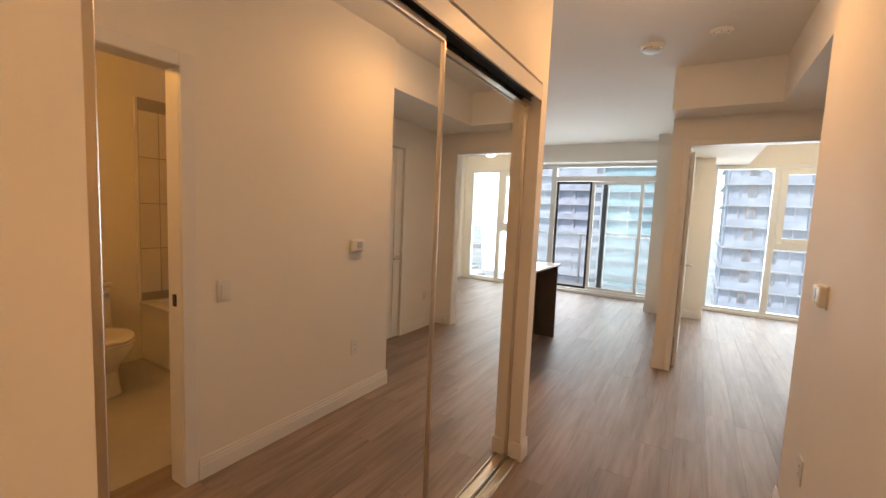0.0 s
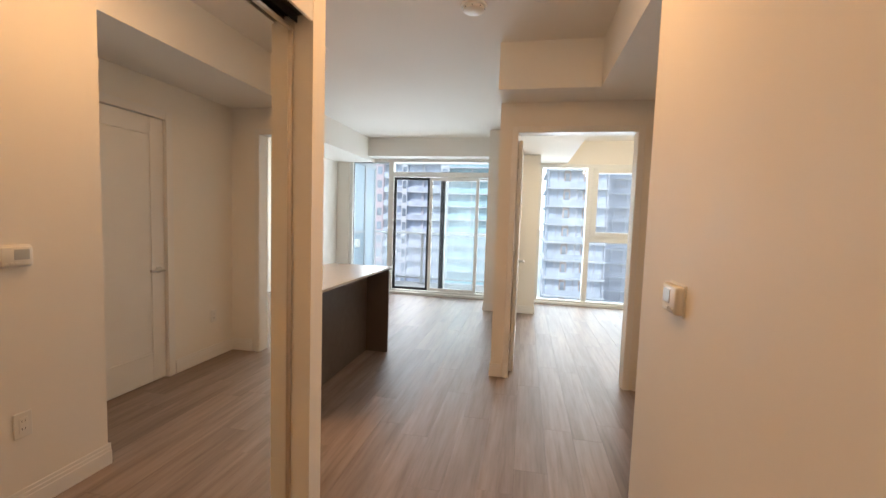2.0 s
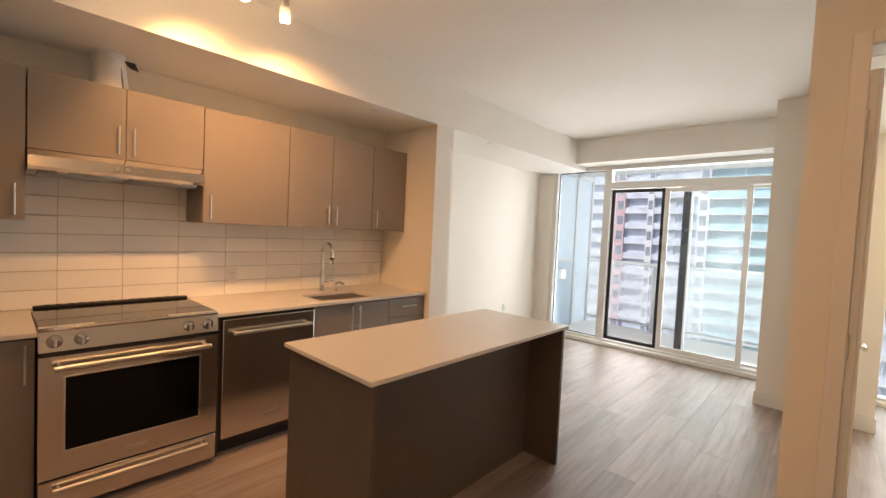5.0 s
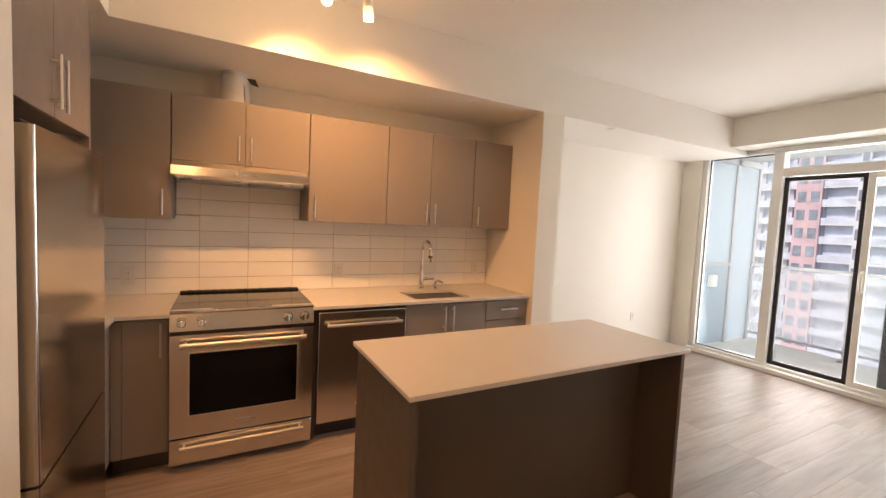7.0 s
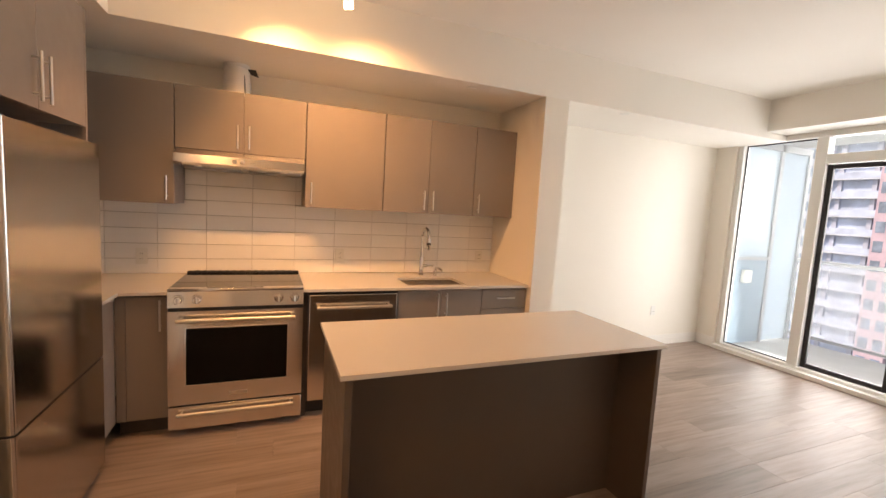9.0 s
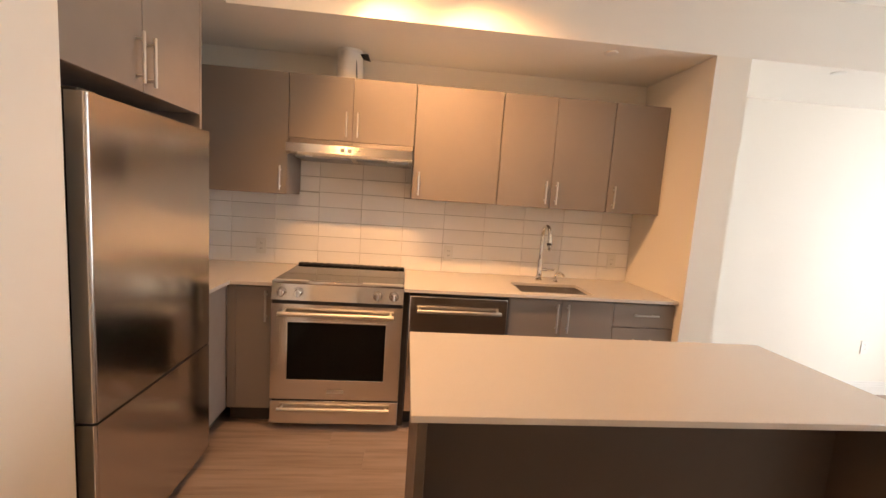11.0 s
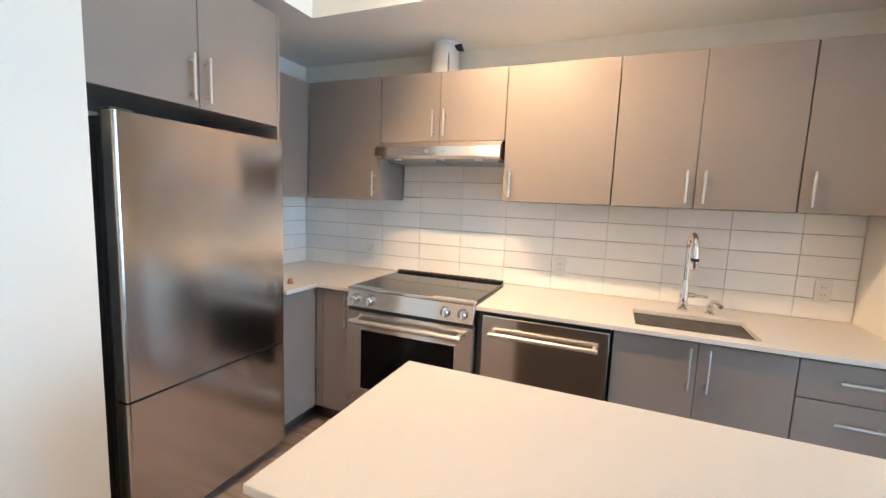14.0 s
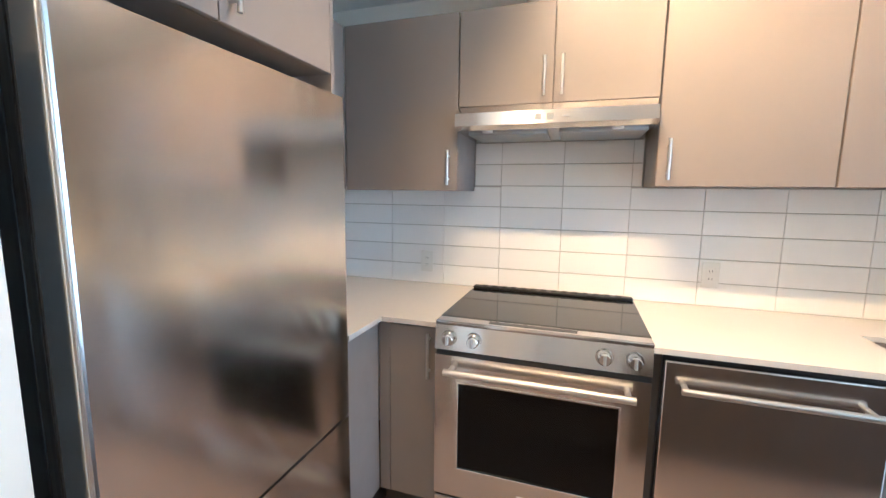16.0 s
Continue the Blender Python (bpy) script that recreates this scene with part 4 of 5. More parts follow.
    for ky in (y0 + 0.07, y1 - 0.07):
        rod(bm, (fx, ky, 0.145), (fx + 0.03, ky, 0.145), 0.007)
    part("handle", bm, NICKEL, dr, "slim brushed bar handle")
    for ky in (y0 + 0.06, y1 - 0.06):
        part("foot", rod(bmesh.new(), (fx - 0.12, ky, 0.0), (fx - 0.12, ky, 0.04), 0.018), BLACKP, t)


kitchen_range()


def range_hood():
    y0, y1 = 3.170, 3.955
    t = thing("range_hood", -2.85, 3.56, 1.64, "slim stainless steel under-cabinet range hood", "range hood")
    bm = bmesh.new()
    prof = ((KX, 1.640), (-2.705, 1.648), (-2.676, 1.664), (-2.680, 1.716), (-2.742, 1.752), (KX, 1.752))
    a = [bm.verts.new((x, y0, z)) for x, z in prof]
    b = [bm.verts.new((x, y1, z)) for x, z in prof]
    bm.faces.new(a)
    bm.faces.new(b[::-1])
    for k in range(6):
        bm.faces.new((a[k], a[(k + 1) % 6], b[(k + 1) % 6], b[k]))
    part("shell", bm, STEEL_H, t, "brushed stainless shell", smooth=False)
    bm = bmesh.new()
    for s in ((y0 + 0.01, 3.558), (3.566, y1 - 0.01)):
        box(bm, -3.03, -2.76, s[0] + 0.03, s[1] - 0.012, 1.634, 1.652, bevel=0.004)
    part("filter", bm, ALUG, t, "grey mesh grease filters")
    for k in range(2):
        part("button", B(-2.70, -2.674, 3.505 + 0.045 * k, 3.53 + 0.045 * k, 1.678, 1.702, bevel=0.002), ALUG, t)
    part("badge", B(-2.70, -2.6745, 3.61, 3.64, 1.686, 1.692), NICKEL, t)
    for ly in (3.30, 3.82):
        part("lamp", lathe(bmesh.new(), -2.735, ly, [(0.022, 1.641), (0.022, 1.656)]), WHITEP, t, "round white lamp lens")


range_hood()
t = thing("exhaust_duct", -2.93, 3.52, UT, "short round white exhaust duct with loose dark tape", "duct")
bm = bmesh.new()
rod(bm, (-2.925, 3.515, UT - 0.0), (-2.935, 3.505, LOW - 0.022), 0.094, 0.080, n=36)
part("pipe", bm, DUCT, t)
part("collar", lathe(bmesh.new(), -2.935, 3.505, [(0.083, LOW - 0.022), (0.086, LOW - 0.012), (0.086, LOW)], n=36), DUCT, t, "white collar at the ceiling")
part("tape", tube(bmesh.new(), [(-2.848, 3.565, UT), (-2.853, 3.562, UT + 0.06), (-2.866, 3.556, UT + 0.13), (-2.878, 3.546, LOW - 0.02)], 0.006, 8), LCD, t, "grey strip of tape down the seam")
bm = bmesh.new()
v = [bm.verts.new(c) for c in ((-2.90, 3.575, LOW - 0.022), (-2.88, 3.625, LOW - 0.026), (-2.872, 3.645, LOW - 0.075), (-2.89, 3.60, LOW - 0.060), (-2.912, 3.578, LOW - 0.018), (-2.892, 3.628, LOW - 0.022), (-2.884, 3.648, LOW - 0.071), (-2.902, 3.603, LOW - 0.056))]
for f in ((0, 1, 2, 3), (7, 6, 5, 4), (0, 4, 5, 1), (1, 5, 6, 2), (2, 6, 7, 3), (3, 7, 4, 0)):
    bm.faces.new([v[i] for i in f])
part("flap", bm, DARKG, t, "loose dark flap of tape", smooth=False)


def dishwasher():
    y0, y1, fx = 3.985, 4.592, -2.405
    t = thing("dishwasher", -2.7, 4.29, 0, "stainless steel dishwasher under the worktop", "dishwasher")
    part("body", B(-3.0, fx - 0.03, y0 + 0.002, y1 - 0.002, 0.09, CT - TK - 0.002), BLACKP, t, "black casing")
    d = part("door", B(fx - 0.028, fx, y0 + 0.004, y1 - 0.004, 0.115, 0.845, bevel=0.005, seg=2), STEEL_H, t, "brushed stainless door")
    bm = bmesh.new()
    rod(bm, (fx + 0.045, y0 + 0.05, 0.765), (fx + 0.045, y1 - 0.05, 0.765), 0.011)
    for ky in (y0 + 0.065, y1 - 0.065):
        rod(bm, (fx, ky, 0.765), (fx + 0.045, ky, 0.765), 0.009)
    part("handle", bm, NICKEL, d, "brushed bar handle")
    part("badge", B(fx, fx + 0.002, 4.24, 4.34, 0.205, 0.228), NICKEL, d, "small plain metal badge")
    part("sticker", rod(bmesh.new(), (fx, y1 - 0.045, 0.205), (fx + 0.0015, y1 - 0.045, 0.205), 0.021, n=28), LCD, d, "round grey sticker")
    part("toe_kick", B(-2.55, -2.49, y0 + 0.002, y1 - 0.002, 0.0, 0.09), BLACKP, t, "black toe kick")


dishwasher()
solid("filler_strip", boxes((KX, FX - 0.012, 3.953, 3.984, 0.0, CT - TK - 0.001)), CARCASS, "dark filler strip beside the dishwasher", "filler")
solid("cabinet_filler", boxes((FX - 0.02, FX, 2.932, 2.979, 0.105, ZT)), CABINET, "taupe filler strip in the corner", "filler")

# ---- island ----
IX0, IX1, IY0, IY1 = -1.615, -0.955, 3.98, 5.505
t = thing("kitchen_island", -1.28, 4.74, 0, "dark brown kitchen island with a pale quartz top", "island")
part("worktop", B(IX0, IX1, IY0, IY1, CT - TK, CT, bevel=0.002), QUARTZ, t, "pale speckled quartz top")
for y0, y1 in ((IY0 + 0.02, IY0 + 0.045), (IY1 - 0.04, IY1 - 0.015)):
    part("end_panel", B(IX0 + 0.02, IX1 - 0.02, y0, y1, 0.0, CT - TK, bevel=0.001), ISLAND, t)
part("back_panel", B(IX1 - 0.27, IX1 - 0.25, IY0 + 0.045, IY1 - 0.04, 0.0, CT - TK), ISLAND, t)
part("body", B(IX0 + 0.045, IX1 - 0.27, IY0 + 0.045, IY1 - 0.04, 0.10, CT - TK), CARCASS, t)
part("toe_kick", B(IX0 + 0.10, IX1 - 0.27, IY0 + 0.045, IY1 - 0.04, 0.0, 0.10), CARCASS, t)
n = 3
for k in range(n):
    a, b = IY0 + 0.047 + k * (IY1 - IY0 - 0.09) / n, IY0 + 0.047 + (k + 1) * (IY1 - IY0 - 0.09) / n
    part("door", B(IX0 + 0.025, IX0 + 0.044, a + 0.001, b - 0.003, 0.105, CT - TK - 0.012, bevel=0.0015), ISLAND, t)


# ---- bathroom ----
solid("bathroom_floor", boxes((0.951, 2.92, -0.6, 3.15, -0.012, -0.002)), GROUT, "cream tiled bathroom floor", "floor", **ST)
t = thing("toilet", 2.4, 1.87, 0, "white two-piece toilet with the lid closed", "toilet")
tx, ty, bw = 2.36, 1.87, 2.92


def oval(bm, rings, n=36):
    """Egg-shaped rings: (front, back, half width, height), the front towards -x."""
    loops = []
    for f, bk, hw, z in rings:
        loop = []
        for k in range(n):
            a = 2 * math.pi * k / n
            c = math.cos(a)
            loop.append(bm.verts.new((tx - (f * c if c > 0 else bk * c), ty + hw * math.sin(a), z)))
        loops.append(loop)
    for a, b in zip(loops, loops[1:]):
        for k in range(n):
            bm.faces.new((a[k], a[(k + 1) % n], b[(k + 1) % n], b[k]))
    bm.faces.new(loops[0][::-1])
    bm.faces.new(loops[-1])
    return bm


part("bowl", oval(bmesh.new(), [(0.13, 0.30, 0.115, 0.0), (0.12, 0.30, 0.10, 0.06), (0.12, 0.30, 0.095, 0.18), (0.17, 0.30, 0.115, 0.24), (0.245, 0.28, 0.165, 0.31), (0.265, 0.27, 0.185, 0.37), (0.265, 0.27, 0.185, 0.395)]), PORC, t)
part("seat", oval(bmesh.new(), [(0.268, 0.20, 0.187, 0.397), (0.274, 0.20, 0.192, 0.405), (0.270, 0.20, 0.188, 0.416)]), PORC, t)
part("lid", oval(bmesh.new(), [(0.268, 0.20, 0.186, 0.420), (0.272, 0.20, 0.190, 0.428), (0.262, 0.195, 0.182, 0.440), (0.20, 0.15, 0.13, 0.446)]), PORC, t)
part("tank", B(bw - 0.20, bw - 0.01, ty - 0.205, ty + 0.205, 0.385, 0.72, bevel=0.025, seg=3), PORC, t)
part("tank_lid", B(bw - 0.21, bw - 0.004, ty - 0.215, ty + 0.215, 0.722, 0.758, bevel=0.012, seg=3), PORC, t)
part("flush_lever", boxes((bw - 0.222, bw - 0.20, ty + 0.10, ty + 0.18, 0.645, 0.665), (bw - 0.212, bw - 0.19, ty + 0.15, ty + 0.18, 0.635, 0.675), bevel=0.003), CHROME, t, "small chrome flush lever")
t = thing("bathtub", 2.2, 2.75, 0, "white built-in bathtub with a flat apron", "bathtub")
TB0, TB1 = 2.36, 3.15
bm = bmesh.new()
for q in ((1.42, bw, TB0, TB0 + 0.04, 0, 0.49), (1.42, 1.50, TB0 + 0.06, TB1 - 0.08, 0, 0.49), (bw - 0.08, bw, TB0 + 0.06, TB1 - 0.08, 0, 0.49), (1.50, bw - 0.08, TB0 + 0.06, TB1 - 0.08, 0.05, 0.12)):
    box(bm, *q, bevel=0.006)
part("tub", bm, PORC, t)
bm = bmesh.new()
for q in ((1.41, bw, TB0 - 0.01, TB0 + 0.08), (1.41, bw, TB1 - 0.08, TB1), (1.41, 1.49, TB0 + 0.08, TB1 - 0.08), (bw - 0.08, bw, TB0 + 0.08, TB1 - 0.08)):
    box(bm, *q, 0.488, 0.525, bevel=0.008, seg=2)
part("rim", bm, PORC, t, "smooth white tub rim")
baseboard((bw - T, bw, -0.6, TB0 - 0.012))


# ---- balcony and city ----
solid("balcony_floor", boxes((-3.2, 0.6, 8.9, 10.35, -0.20, -0.03)), CONC, "pale concrete balcony floor slab", "balcony", **ST)
solid("balcony_soffit", boxes((-3.2, 0.6, 8.95, 10.35, 2.55, 2.75)), CONC, "concrete balcony slab overhead", "balcony", **ST)
rail = thing("balcony_railing", -1.3, 10.25, -0.03, "grey metal balcony railing with frosted glass panels", "railing")
part("top_rail", B(-3.0, 0.6, 10.22, 10.28, 1.04, 1.085, bevel=0.006), RAILM, rail)
part("bottom_rail", B(-3.0, 0.6, 10.235, 10.265, 0.06, 0.095), ALUG, rail)
for k in range(4):
    px = -2.96 + 1.15 * k
    post = part("post", B(px - 0.025, px + 0.025, 10.19, 10.225, -0.03, 1.04), ALUG, rail)
    part("foot_plate", B(px - 0.05, px + 0.05, 10.15, 10.26, -0.03, -0.018), ALUG, post)
    if k < 3:
        part("glass_panel", B(px + 0.04, px + 1.11, 10.245, 10.255, 0.09, 1.05), FROST, rail, "frosted glass panel")
div = thing("balcony_divider", -2.9, 9.6, -0.03, "blue-grey balcony divider with glass panels", "divider")
part("lower_panel", B(-2.94, -2.92, 8.92, 9.62, -0.01, 1.05), DIVIDER, div, "solid blue-grey lower panel")
part("glass_panel", B(-2.935, -2.925, 8.92, 9.62, 1.09, 2.42), FROSTB, div, "pale blue glass")
part("glass_panel", B(-2.935, -2.925, 9.68, 10.22, -0.01, 2.42), FROSTB, div, "pale blue glass")
for y0, y1, z0, z1 in ((9.62, 9.68, -0.03, 2.5), (8.9, 10.25, 2.42, 2.5), (8.92, 9.62, 1.05, 1.09), (10.2, 10.25, -0.03, 2.42)):
    part("post", B(-2.955, -2.905, y0, y1, z0, z1), ALUG, div)
t = thing("outdoor_socket", -2.9, 9.2, 0.85, "white weatherproof socket box on the divider", "socket")
part("box", B(-2.92, -2.86, 9.14, 9.26, 0.77, 0.93, bevel=0.012, seg=2), WHITEP, t)
part("cover", B(-2.86, -2.85, 9.15, 9.25, 0.78, 0.92, bevel=0.004), WHITEP, t)

GROUND_Z = -62.0


def city_mat():
    m, nt, b = node_mat("hazy_city_ground")
    vec = coords(nt)
    big = noise_node(nt, vec, 0.012, 6, 0.65)
    v = nt.nodes.new("ShaderNodeTexVoronoi")
    v.inputs["Scale"].default_value = 0.035
    link(nt, vec, v.inputs["Vector"])
    mix = nt.nodes.new("ShaderNodeMix")
    mix.data_type = "RGBA"
    mix.inputs["Factor"].default_value = 0.4
    link(nt, ramp(nt, big, [(0.35, (0.36, 0.47, 0.44)), (0.5, (0.60, 0.63, 0.64)), (0.65, (0.74, 0.74, 0.73))]), mix.inputs["A"])
    link(nt, ramp(nt, v.outputs["Distance"], [(0.1, (0.72, 0.72, 0.72)), (0.4, (0.55, 0.58, 0.57)), (0.8, (0.30, 0.39, 0.34))]), mix.inputs["B"])
    link(nt, mix.outputs["Result"], b.inputs["Base Color"])
    b.inputs["Roughness"].default_value = 0.9
    return m


bm = bmesh.new()
box(bm, -2500, 2500, 12, 4500, GROUND_Z - 1, GROUND_Z)
solid("ground", bm, city_mat(), "hazy low city far below", "ground", kind="structure")

ROOFW = plain("pale_flat_roof", (0.78, 0.78, 0.77), 0.8, vary=0.06, scale=0.05)
LOWWALL = plain("low_building_wall", (0.46, 0.44, 0.43), 0.8, vary=0.2, scale=0.1)


def low_building(x, y, w, d, h):
    t = thing("low_building", x, y, GROUND_Z, "low pale flat-roofed building far below in the city", "building", group="low buildings far below")
    part("wall", B(x - w / 2, x + w / 2, y - d / 2, y + d / 2, GROUND_Z, GROUND_Z + h), LOWWALL, t, smooth=False)
    part("roof", B(x - w / 2 - 0.3, x + w / 2 + 0.3, y - d / 2 - 0.3, y + d / 2 + 0.3, GROUND_Z + h, GROUND_Z + h + 0.9), ROOFW, t, "pale flat roof", smooth=False)
    part("roof_unit", B(x - 3, x + 4, y - 2, y + 3, GROUND_Z + h + 0.9, GROUND_Z + h + 3.4), SLABG, t, "grey roof plant")


SLABG = plain("grey_roof_plant", (0.45, 0.47, 0.49), 0.7)
rb = random.Random(12)
for k in range(26):
    dist = 230 + 26 * k + rb.uniform(-8, 8)
    for az in (24 + 16 * rb.random(), 34 + 18 * rb.random()):
        low_building(dist * math.sin(radians(az)), dist * math.cos(radians(az)), rb.uniform(18, 46), rb.uniform(12, 24), rb.uniform(5, 12))

SLAB = plain("tower_slab", (0.58, 0.61, 0.66), 0.8, vary=0.05, scale=0.2)
GREYB = plain("tower_grey_wall", (0.50, 0.52, 0.60), 0.7, vary=0.1, scale=0.1)
PINK = plain("tower_pink_brick", (0.53, 0.40, 0.44), 0.8, vary=0.12, scale=0.6)
TGLASS = plain("tower_blue_glass", (0.55, 0.62, 0.74), 0.5, vary=0.22, scale=0.35)
TEAL = plain("tower_teal_glass", (0.30, 0.52, 0.59), 0.25, vary=0.2, scale=0.3)
BALG = plain("tower_balcony_glass", (0.50, 0.56, 0.67), 0.5, vary=0.2, scale=0.4)
BALT = plain("tower_teal_rail", (0.36, 0.58, 0.65), 0.25, vary=0.2, scale=0.4)
RUST = plain("tower_rust_panels", (0.44, 0.33, 0.28), 0.7, vary=0.4, scale=0.5)
WIN = plain("tower_window", (0.22, 0.27, 0.34), 0.2, vary=0.4, scale=0.5)


def tower(name, label, x0, x1, y0, depth, floors, storey, base_floor, glass, rail_m, wall, bay, pier=0.35, bays=(), balcony=0.8):
    """A block of flats: glass storeys, a slab and a rail at each floor, wall piers, brick bays with windows."""
    t = thing(name, (x0 + x1) / 2, y0 + depth / 2, GROUND_Z, label, "building")
    top = base_floor + floors * storey
    core = part("wall", B(x0 + 0.3, x1 - 0.3, y0 + 0.3, y0 + depth, GROUND_Z, top), glass, t, "tinted glass storeys", smooth=False)
    part("roof", B(x0, x1, y0, y0 + depth, top, top + 0.8), wall, t, smooth=False)
    for k in range(floors + 1):
        z = base_floor + k * storey
        part("floor_slab", B(x0 - 0.2, x1 + 0.2, y0 - balcony, y0 + depth, z - 0.11, z + 0.11), SLAB, t, "pale concrete slab", smooth=False)
        if k < floors:
            part("balcony_rail", B(x0 + 0.4, x1 - 0.4, y0 - balcony + 0.05, y0 - balcony + 0.1, z + 0.15, z + 1.1), rail_m, t, "tinted glass balcony rail", smooth=False)
    nb = max(1, int((x1 - x0) / bay))
    for i in range(nb + 1):
        px = x0 + (x1 - x0) * i / nb
        part("pier", B(px - pier, px + pier, y0 - 0.1, y0 + 0.6, base_floor, top), wall, t, smooth=False)
    for a0, a1, proud, m, n in bays:
        w = part("bay", B(a0, a1, y0 - proud, y0 + 0.5, base_floor, top), m, t, smooth=False)
        for k in range(floors):
            z = base_floor + k * storey
            for i in range(n):
                c = a0 + (a1 - a0) * (i + 0.5) / n
                h = (a1 - a0) / n * 0.32
                part("window", B(c - h, c + h, y0 - proud - 0.06, y0 - proud + 0.1, z + 0.7, z + 2.4), WIN, w, smooth=False)
    return t


tower("apartment_tower", "tall grey apartment tower with balconies and pink brick bays", -48, -17.4, 90, 20, 34, 3.0, -50, TGLASS, BALG, GREYB, 4.2, 0.3, ((-34.0, -30.5, 0.95, PINK, 2), (-26.3, -25.1, 0.95, SLAB, 1), (-44, -40.5, 0.95, GREYB, 1)))
tower("apartment_tower", "teal glass apartment tower with long pale balconies", -17.2, 1.7, 88, 22, 40, 2.7, -50, TEAL, BALT, SLAB, 6.2, 0.10, ((-17.3, -15.6, 0.9, SLAB, 1),))
tower("apartment_tower", "pale slab apartment tower with rust coloured panels", 3.8, 13.2, 72, 16, 40, 2.95, -55, TGLASS, BALG, GREYB, 1.55, 0.09, ((6.3, 7.3, 0.15, RUST, 1), (9.4, 10.1, 0.15, RUST, 1)), 0.6)
tower("unfinished_tower", "grey-blue tower with open concrete floors", 16.5, 24, 96, 16, 27, 3.0, -55, GREYB, GREYB, GREYB, 2.5, 0.2)
far = random.Random(11)
for k in range(9):
    w, hgt = far.uniform(14, 24), far.uniform(30, 95)
    fx0, fy0 = far.uniform(300, 1900), far.uniform(2000, 3000)
    t = thing("distant_building", fx0, fy0, GROUND_Z, "distant pale grey tower block in haze", "building", group="distant skyline")
    part("wall", B(fx0, fx0 + w, fy0, fy0 + w, GROUND_Z, GROUND_Z + hgt), GREYB, t, smooth=False)
    part("roof", B(fx0 + 2, fx0 + w - 2, fy0 + 2, fy0 + w - 2, GROUND_Z + hgt, GROUND_Z + hgt + 5), SLAB, t, smooth=False)


bm = bmesh.new()
low, high = [], []
for k in range(41):
    a = radians(-80 + 4 * k)
    low.append(bm.verts.new((3400 * math.sin(a), 3400 * math.cos(a), GROUND_Z - 0.5)))
    high.append(bm.verts.new((3400 * math.sin(a), 3400 * math.cos(a), 2600)))
for k in range(40):
    bm.faces.new((low[k], low[k + 1], high[k + 1], high[k]))
solid("backdrop", bm, glow_mat("bright_haze", (0.88, 0.95, 1.0), 0.72), "bright white hazy sky over the city", "sky", kind="structure")


# ---- laid pieces ----
def piece_mesh(name, sx, sy, sz, material, ch):
    """A slab with chamfered upper edges, its top at z = 0."""
    bm = bmesh.new()
    lo = [bm.verts.new((x, y, -sz)) for x, y in ((0, 0), (sx, 0), (sx, sy), (0, sy))]
    mid = [bm.verts.new((x, y, -ch)) for x, y in ((0, 0), (sx, 0), (sx, sy), (0, sy))]
    up = [bm.verts.new((x, y, 0)) for x, y in ((ch, ch), (sx - ch, ch), (sx - ch, sy - ch), (ch, sy - ch))]
    bm.faces.new(up)
    for k in range(4):
        j = (k + 1) % 4
        bm.faces.new((lo[k], lo[j], mid[j], mid[k]))
        bm.faces.new((mid[k], mid[j], up[j], up[k]))
    return finish(name, bm, material)


def lay(name, mesh, parent, m):
    ob = new(name, mesh)
    ob.parent = parent
    ob.matrix_parent_inverse = parent.matrix_basis.inverted()
    ob.matrix_basis = m
    return ob


rng = random.Random(7)
PW, PL = 0.182, 1.22
meshes = {}
x = -3.10
while x < 3.1:
    y = -0.65 - rng.random() * PL
    while y < 8.75:
        a, b = max(y, -0.65), min(y + PL, 8.75)
        bath = x > 0.93 and a < 3.2
        if bath:
            a = 3.22
        if x + PW < -1.25:
            a = max(a, 2.2)
        if b - a > 0.03:
            key = round(b - a - 0.0008, 4)
            if key not in meshes:
                meshes[key] = piece_mesh("plank", PW - 0.0008, key, 0.012, PLANK, 0.0003)
            lay("plank", meshes[key], floor, pose(x, a, 0))
        y += PL
    x += PW

# backsplash: stacked white tiles on the back and side walls
backsplash = solid("backsplash", boxes((KX, KX + 0.006, KY + 0.006, 5.688, CT, 1.66), (KX + 0.006, -2.155, KY, KY + 0.006, CT, 1.40)), GROUT, "stacked white glazed wall tiles with grey joints", "backsplash", **ST)
TW, TH, GAP, GAPZ = 0.3055, 0.1075, 0.002, 0.0032
cache = {}


def tile(width, height, m):
    key = (round(width, 3), round(height, 3))
    if key not in cache:
        cache[key] = piece_mesh("tile", key[0], key[1], 0.006, TILE, 0.0012)
    lay("tile", cache[key], backsplash, m)


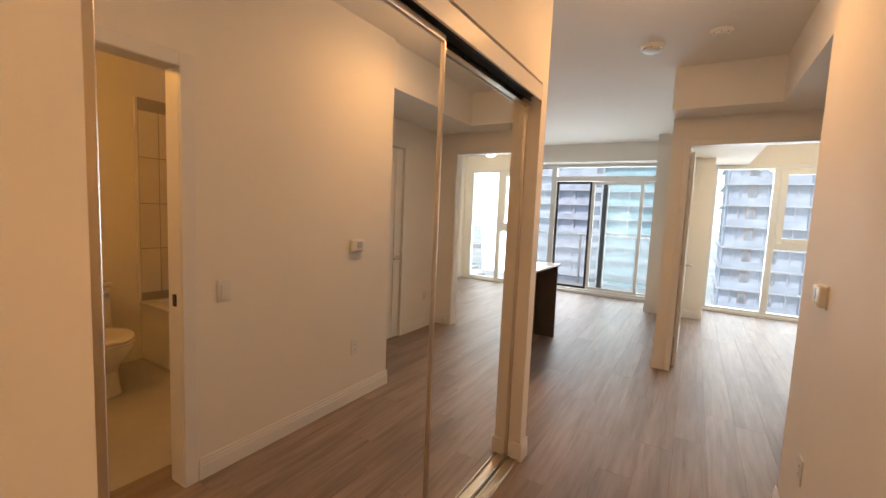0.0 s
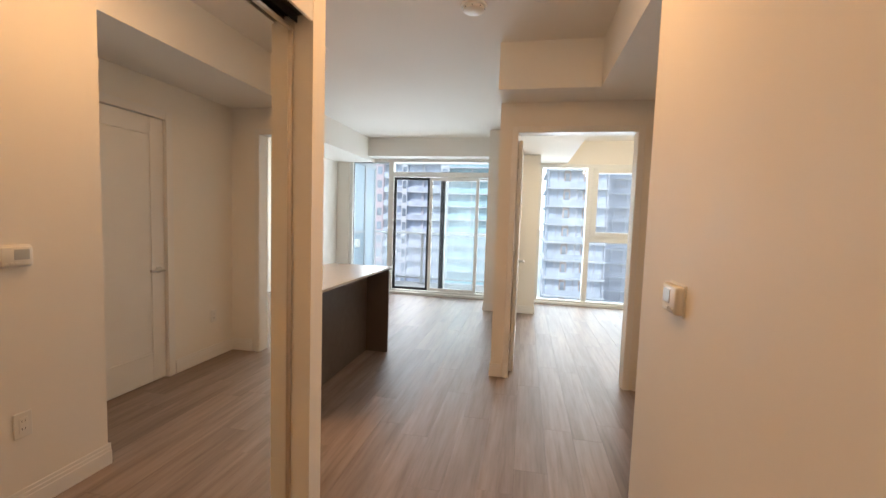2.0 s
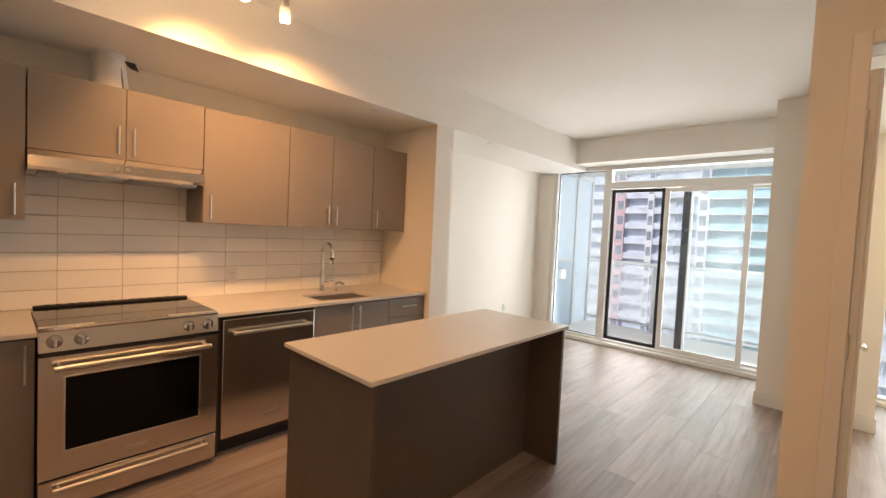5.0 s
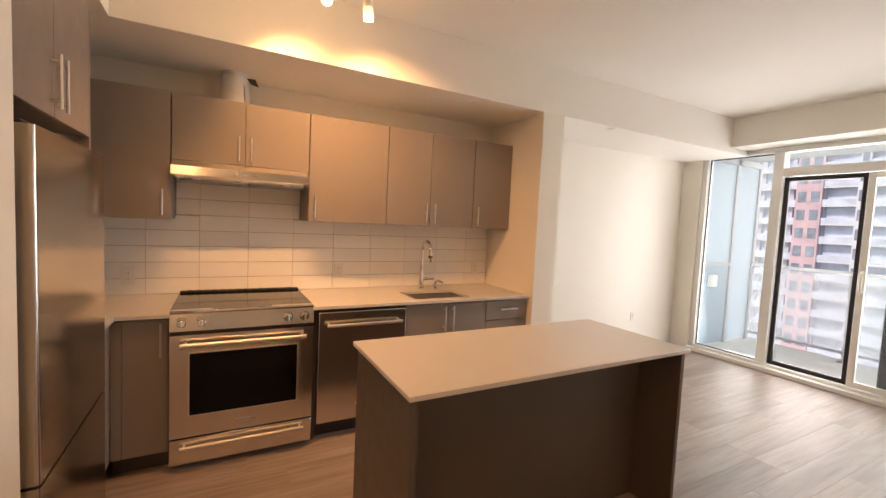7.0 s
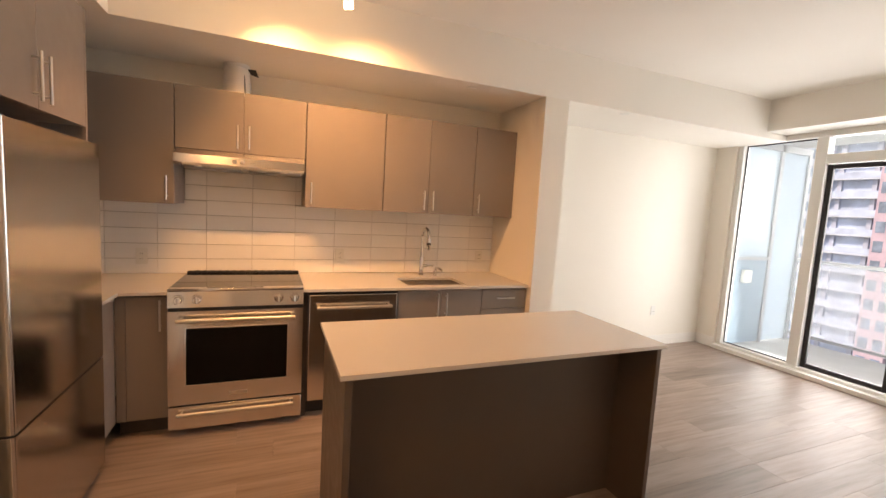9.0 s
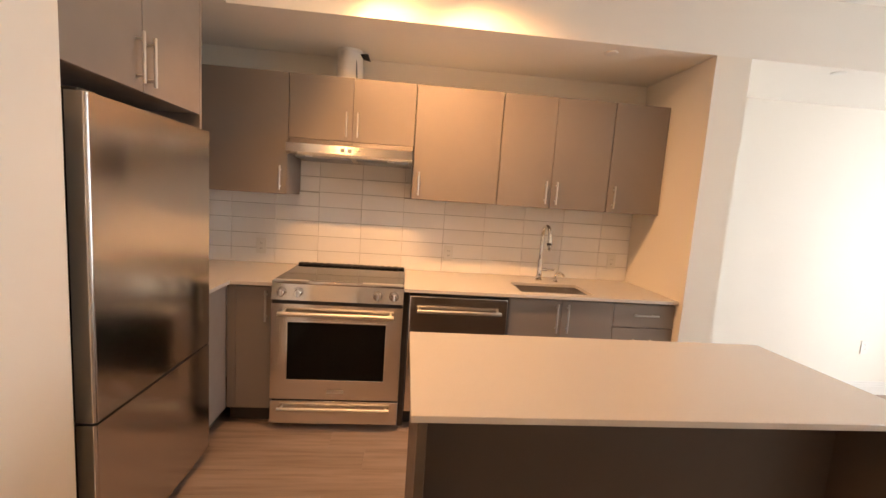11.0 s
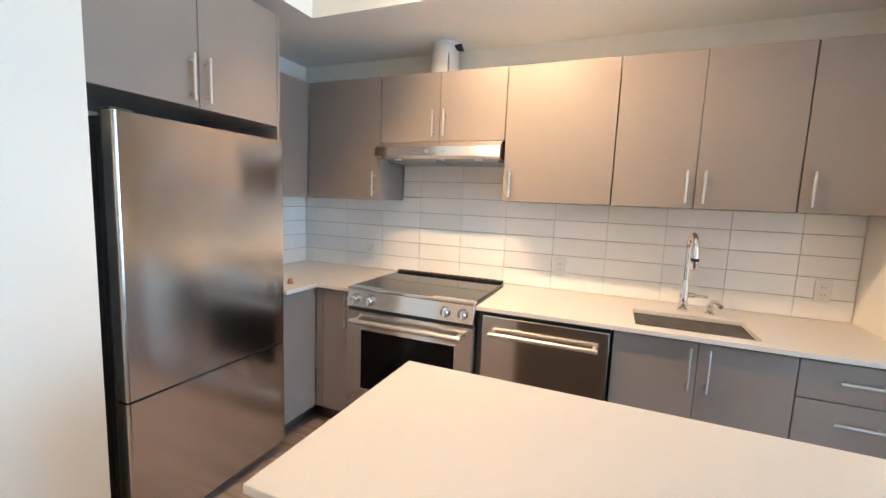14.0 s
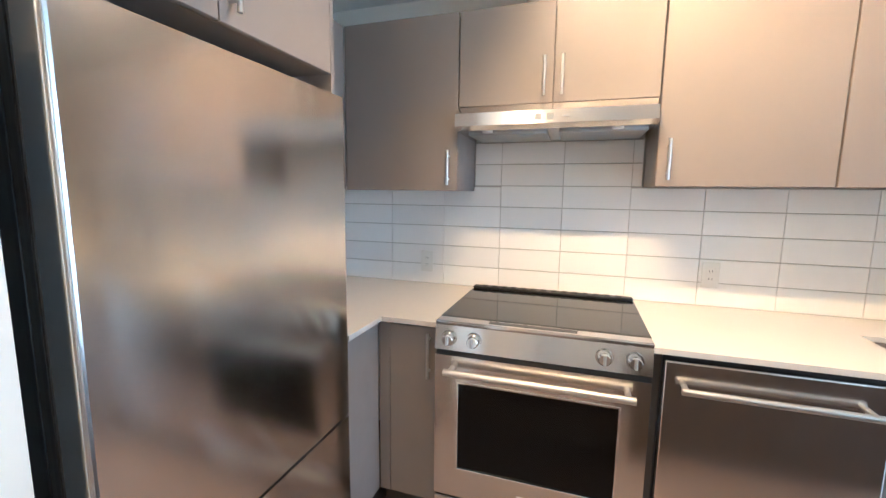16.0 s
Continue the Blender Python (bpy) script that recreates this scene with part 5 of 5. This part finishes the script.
Y0 = 3.307 - 4 * TW
for r in range(8):
    z0 = CT + 0.002 + r * TH
    for c in range(14):
        a, b = max(Y0 + c * TW, KY + 0.010), min(Y0 + (c + 1) * TW, 5.687)
        if z0 > 1.41:
            a, b = max(a, 3.17), min(b, 3.962)
        z1 = min(z0 + TH, 1.656 if z0 > 1.41 else (1.656 if 3.17 <= a and b <= 3.963 else 1.418))
        if b - a > 0.02 and z1 - z0 > 0.01:
            tile(b - a - GAP, z1 - z0 - GAPZ, Matrix.Translation((KX + 0.0125, a, z0)) @ Matrix(((0, 0, 1, 0), (1, 0, 0, 0), (0, 1, 0, 0), (0, 0, 0, 1))))
    for c in range(4):
        a = KX + 0.014 + c * TW
        b = min(a + TW, -2.157)
        z1 = min(z0 + TH, 1.393)
        if b - a > 0.02 and z1 - z0 > 0.01:
            tile(b - a - GAP, z1 - z0 - GAPZ, Matrix.Translation((b - GAP, KY + 0.0125, z0)) @ Matrix(((-1, 0, 0, 0), (0, 0, 1, 0), (0, 1, 0, 0), (0, 0, 0, 1))))

# bathroom tiles
bath_wall = solid("bathroom_tile_wall", boxes((1.42, bw, TB1 - 0.016, TB1 - 0.001, 0.526, 2.3), (bw - 0.016, bw - 0.001, TB0, TB1 - 0.016, 0.526, 2.3)), DARKGROUT, "large beige bathroom wall tiles above the tub", "tile wall", **ST)
solid("tile_edge_trim", boxes((bw - 0.024, bw - 0.0005, TB0 - 0.022, TB0 - 0.001, 0.53, 2.30), bevel=0.003), TRIM, "white edge trim beside the bathroom tiles", "trim", **ST)
bt = piece_mesh("tile", 0.292, 0.392, 0.006, BATHTILE, 0.0015)
cut = piece_mesh("tile", 0.156, 0.392, 0.006, BATHTILE, 0.0015)
for r in range(4):
    z0 = 0.60 + 0.4 * r
    for c in range(5):
        lay("tile", bt, bath_wall, Matrix.Translation((bw - 0.025 - 0.3 * c, TB1 - 0.021, z0)) @ Matrix(((-1, 0, 0, 0), (0, 0, -1, 0), (0, 1, 0, 0), (0, 0, 0, 1))))
    lay("tile", cut, bath_wall, Matrix.Translation((bw - 0.021, TB1 - 0.63, z0)) @ Matrix(((0, 0, -1, 0), (-1, 0, 0, 0), (0, 1, 0, 0), (0, 0, 0, 1))))
    for c in range(2):
        lay("tile", bt, bath_wall, Matrix.Translation((bw - 0.021, TB1 - 0.03 - 0.3 * c, z0)) @ Matrix(((0, 0, -1, 0), (-1, 0, 0, 0), (0, 1, 0, 0), (0, 0, 0, 1))))
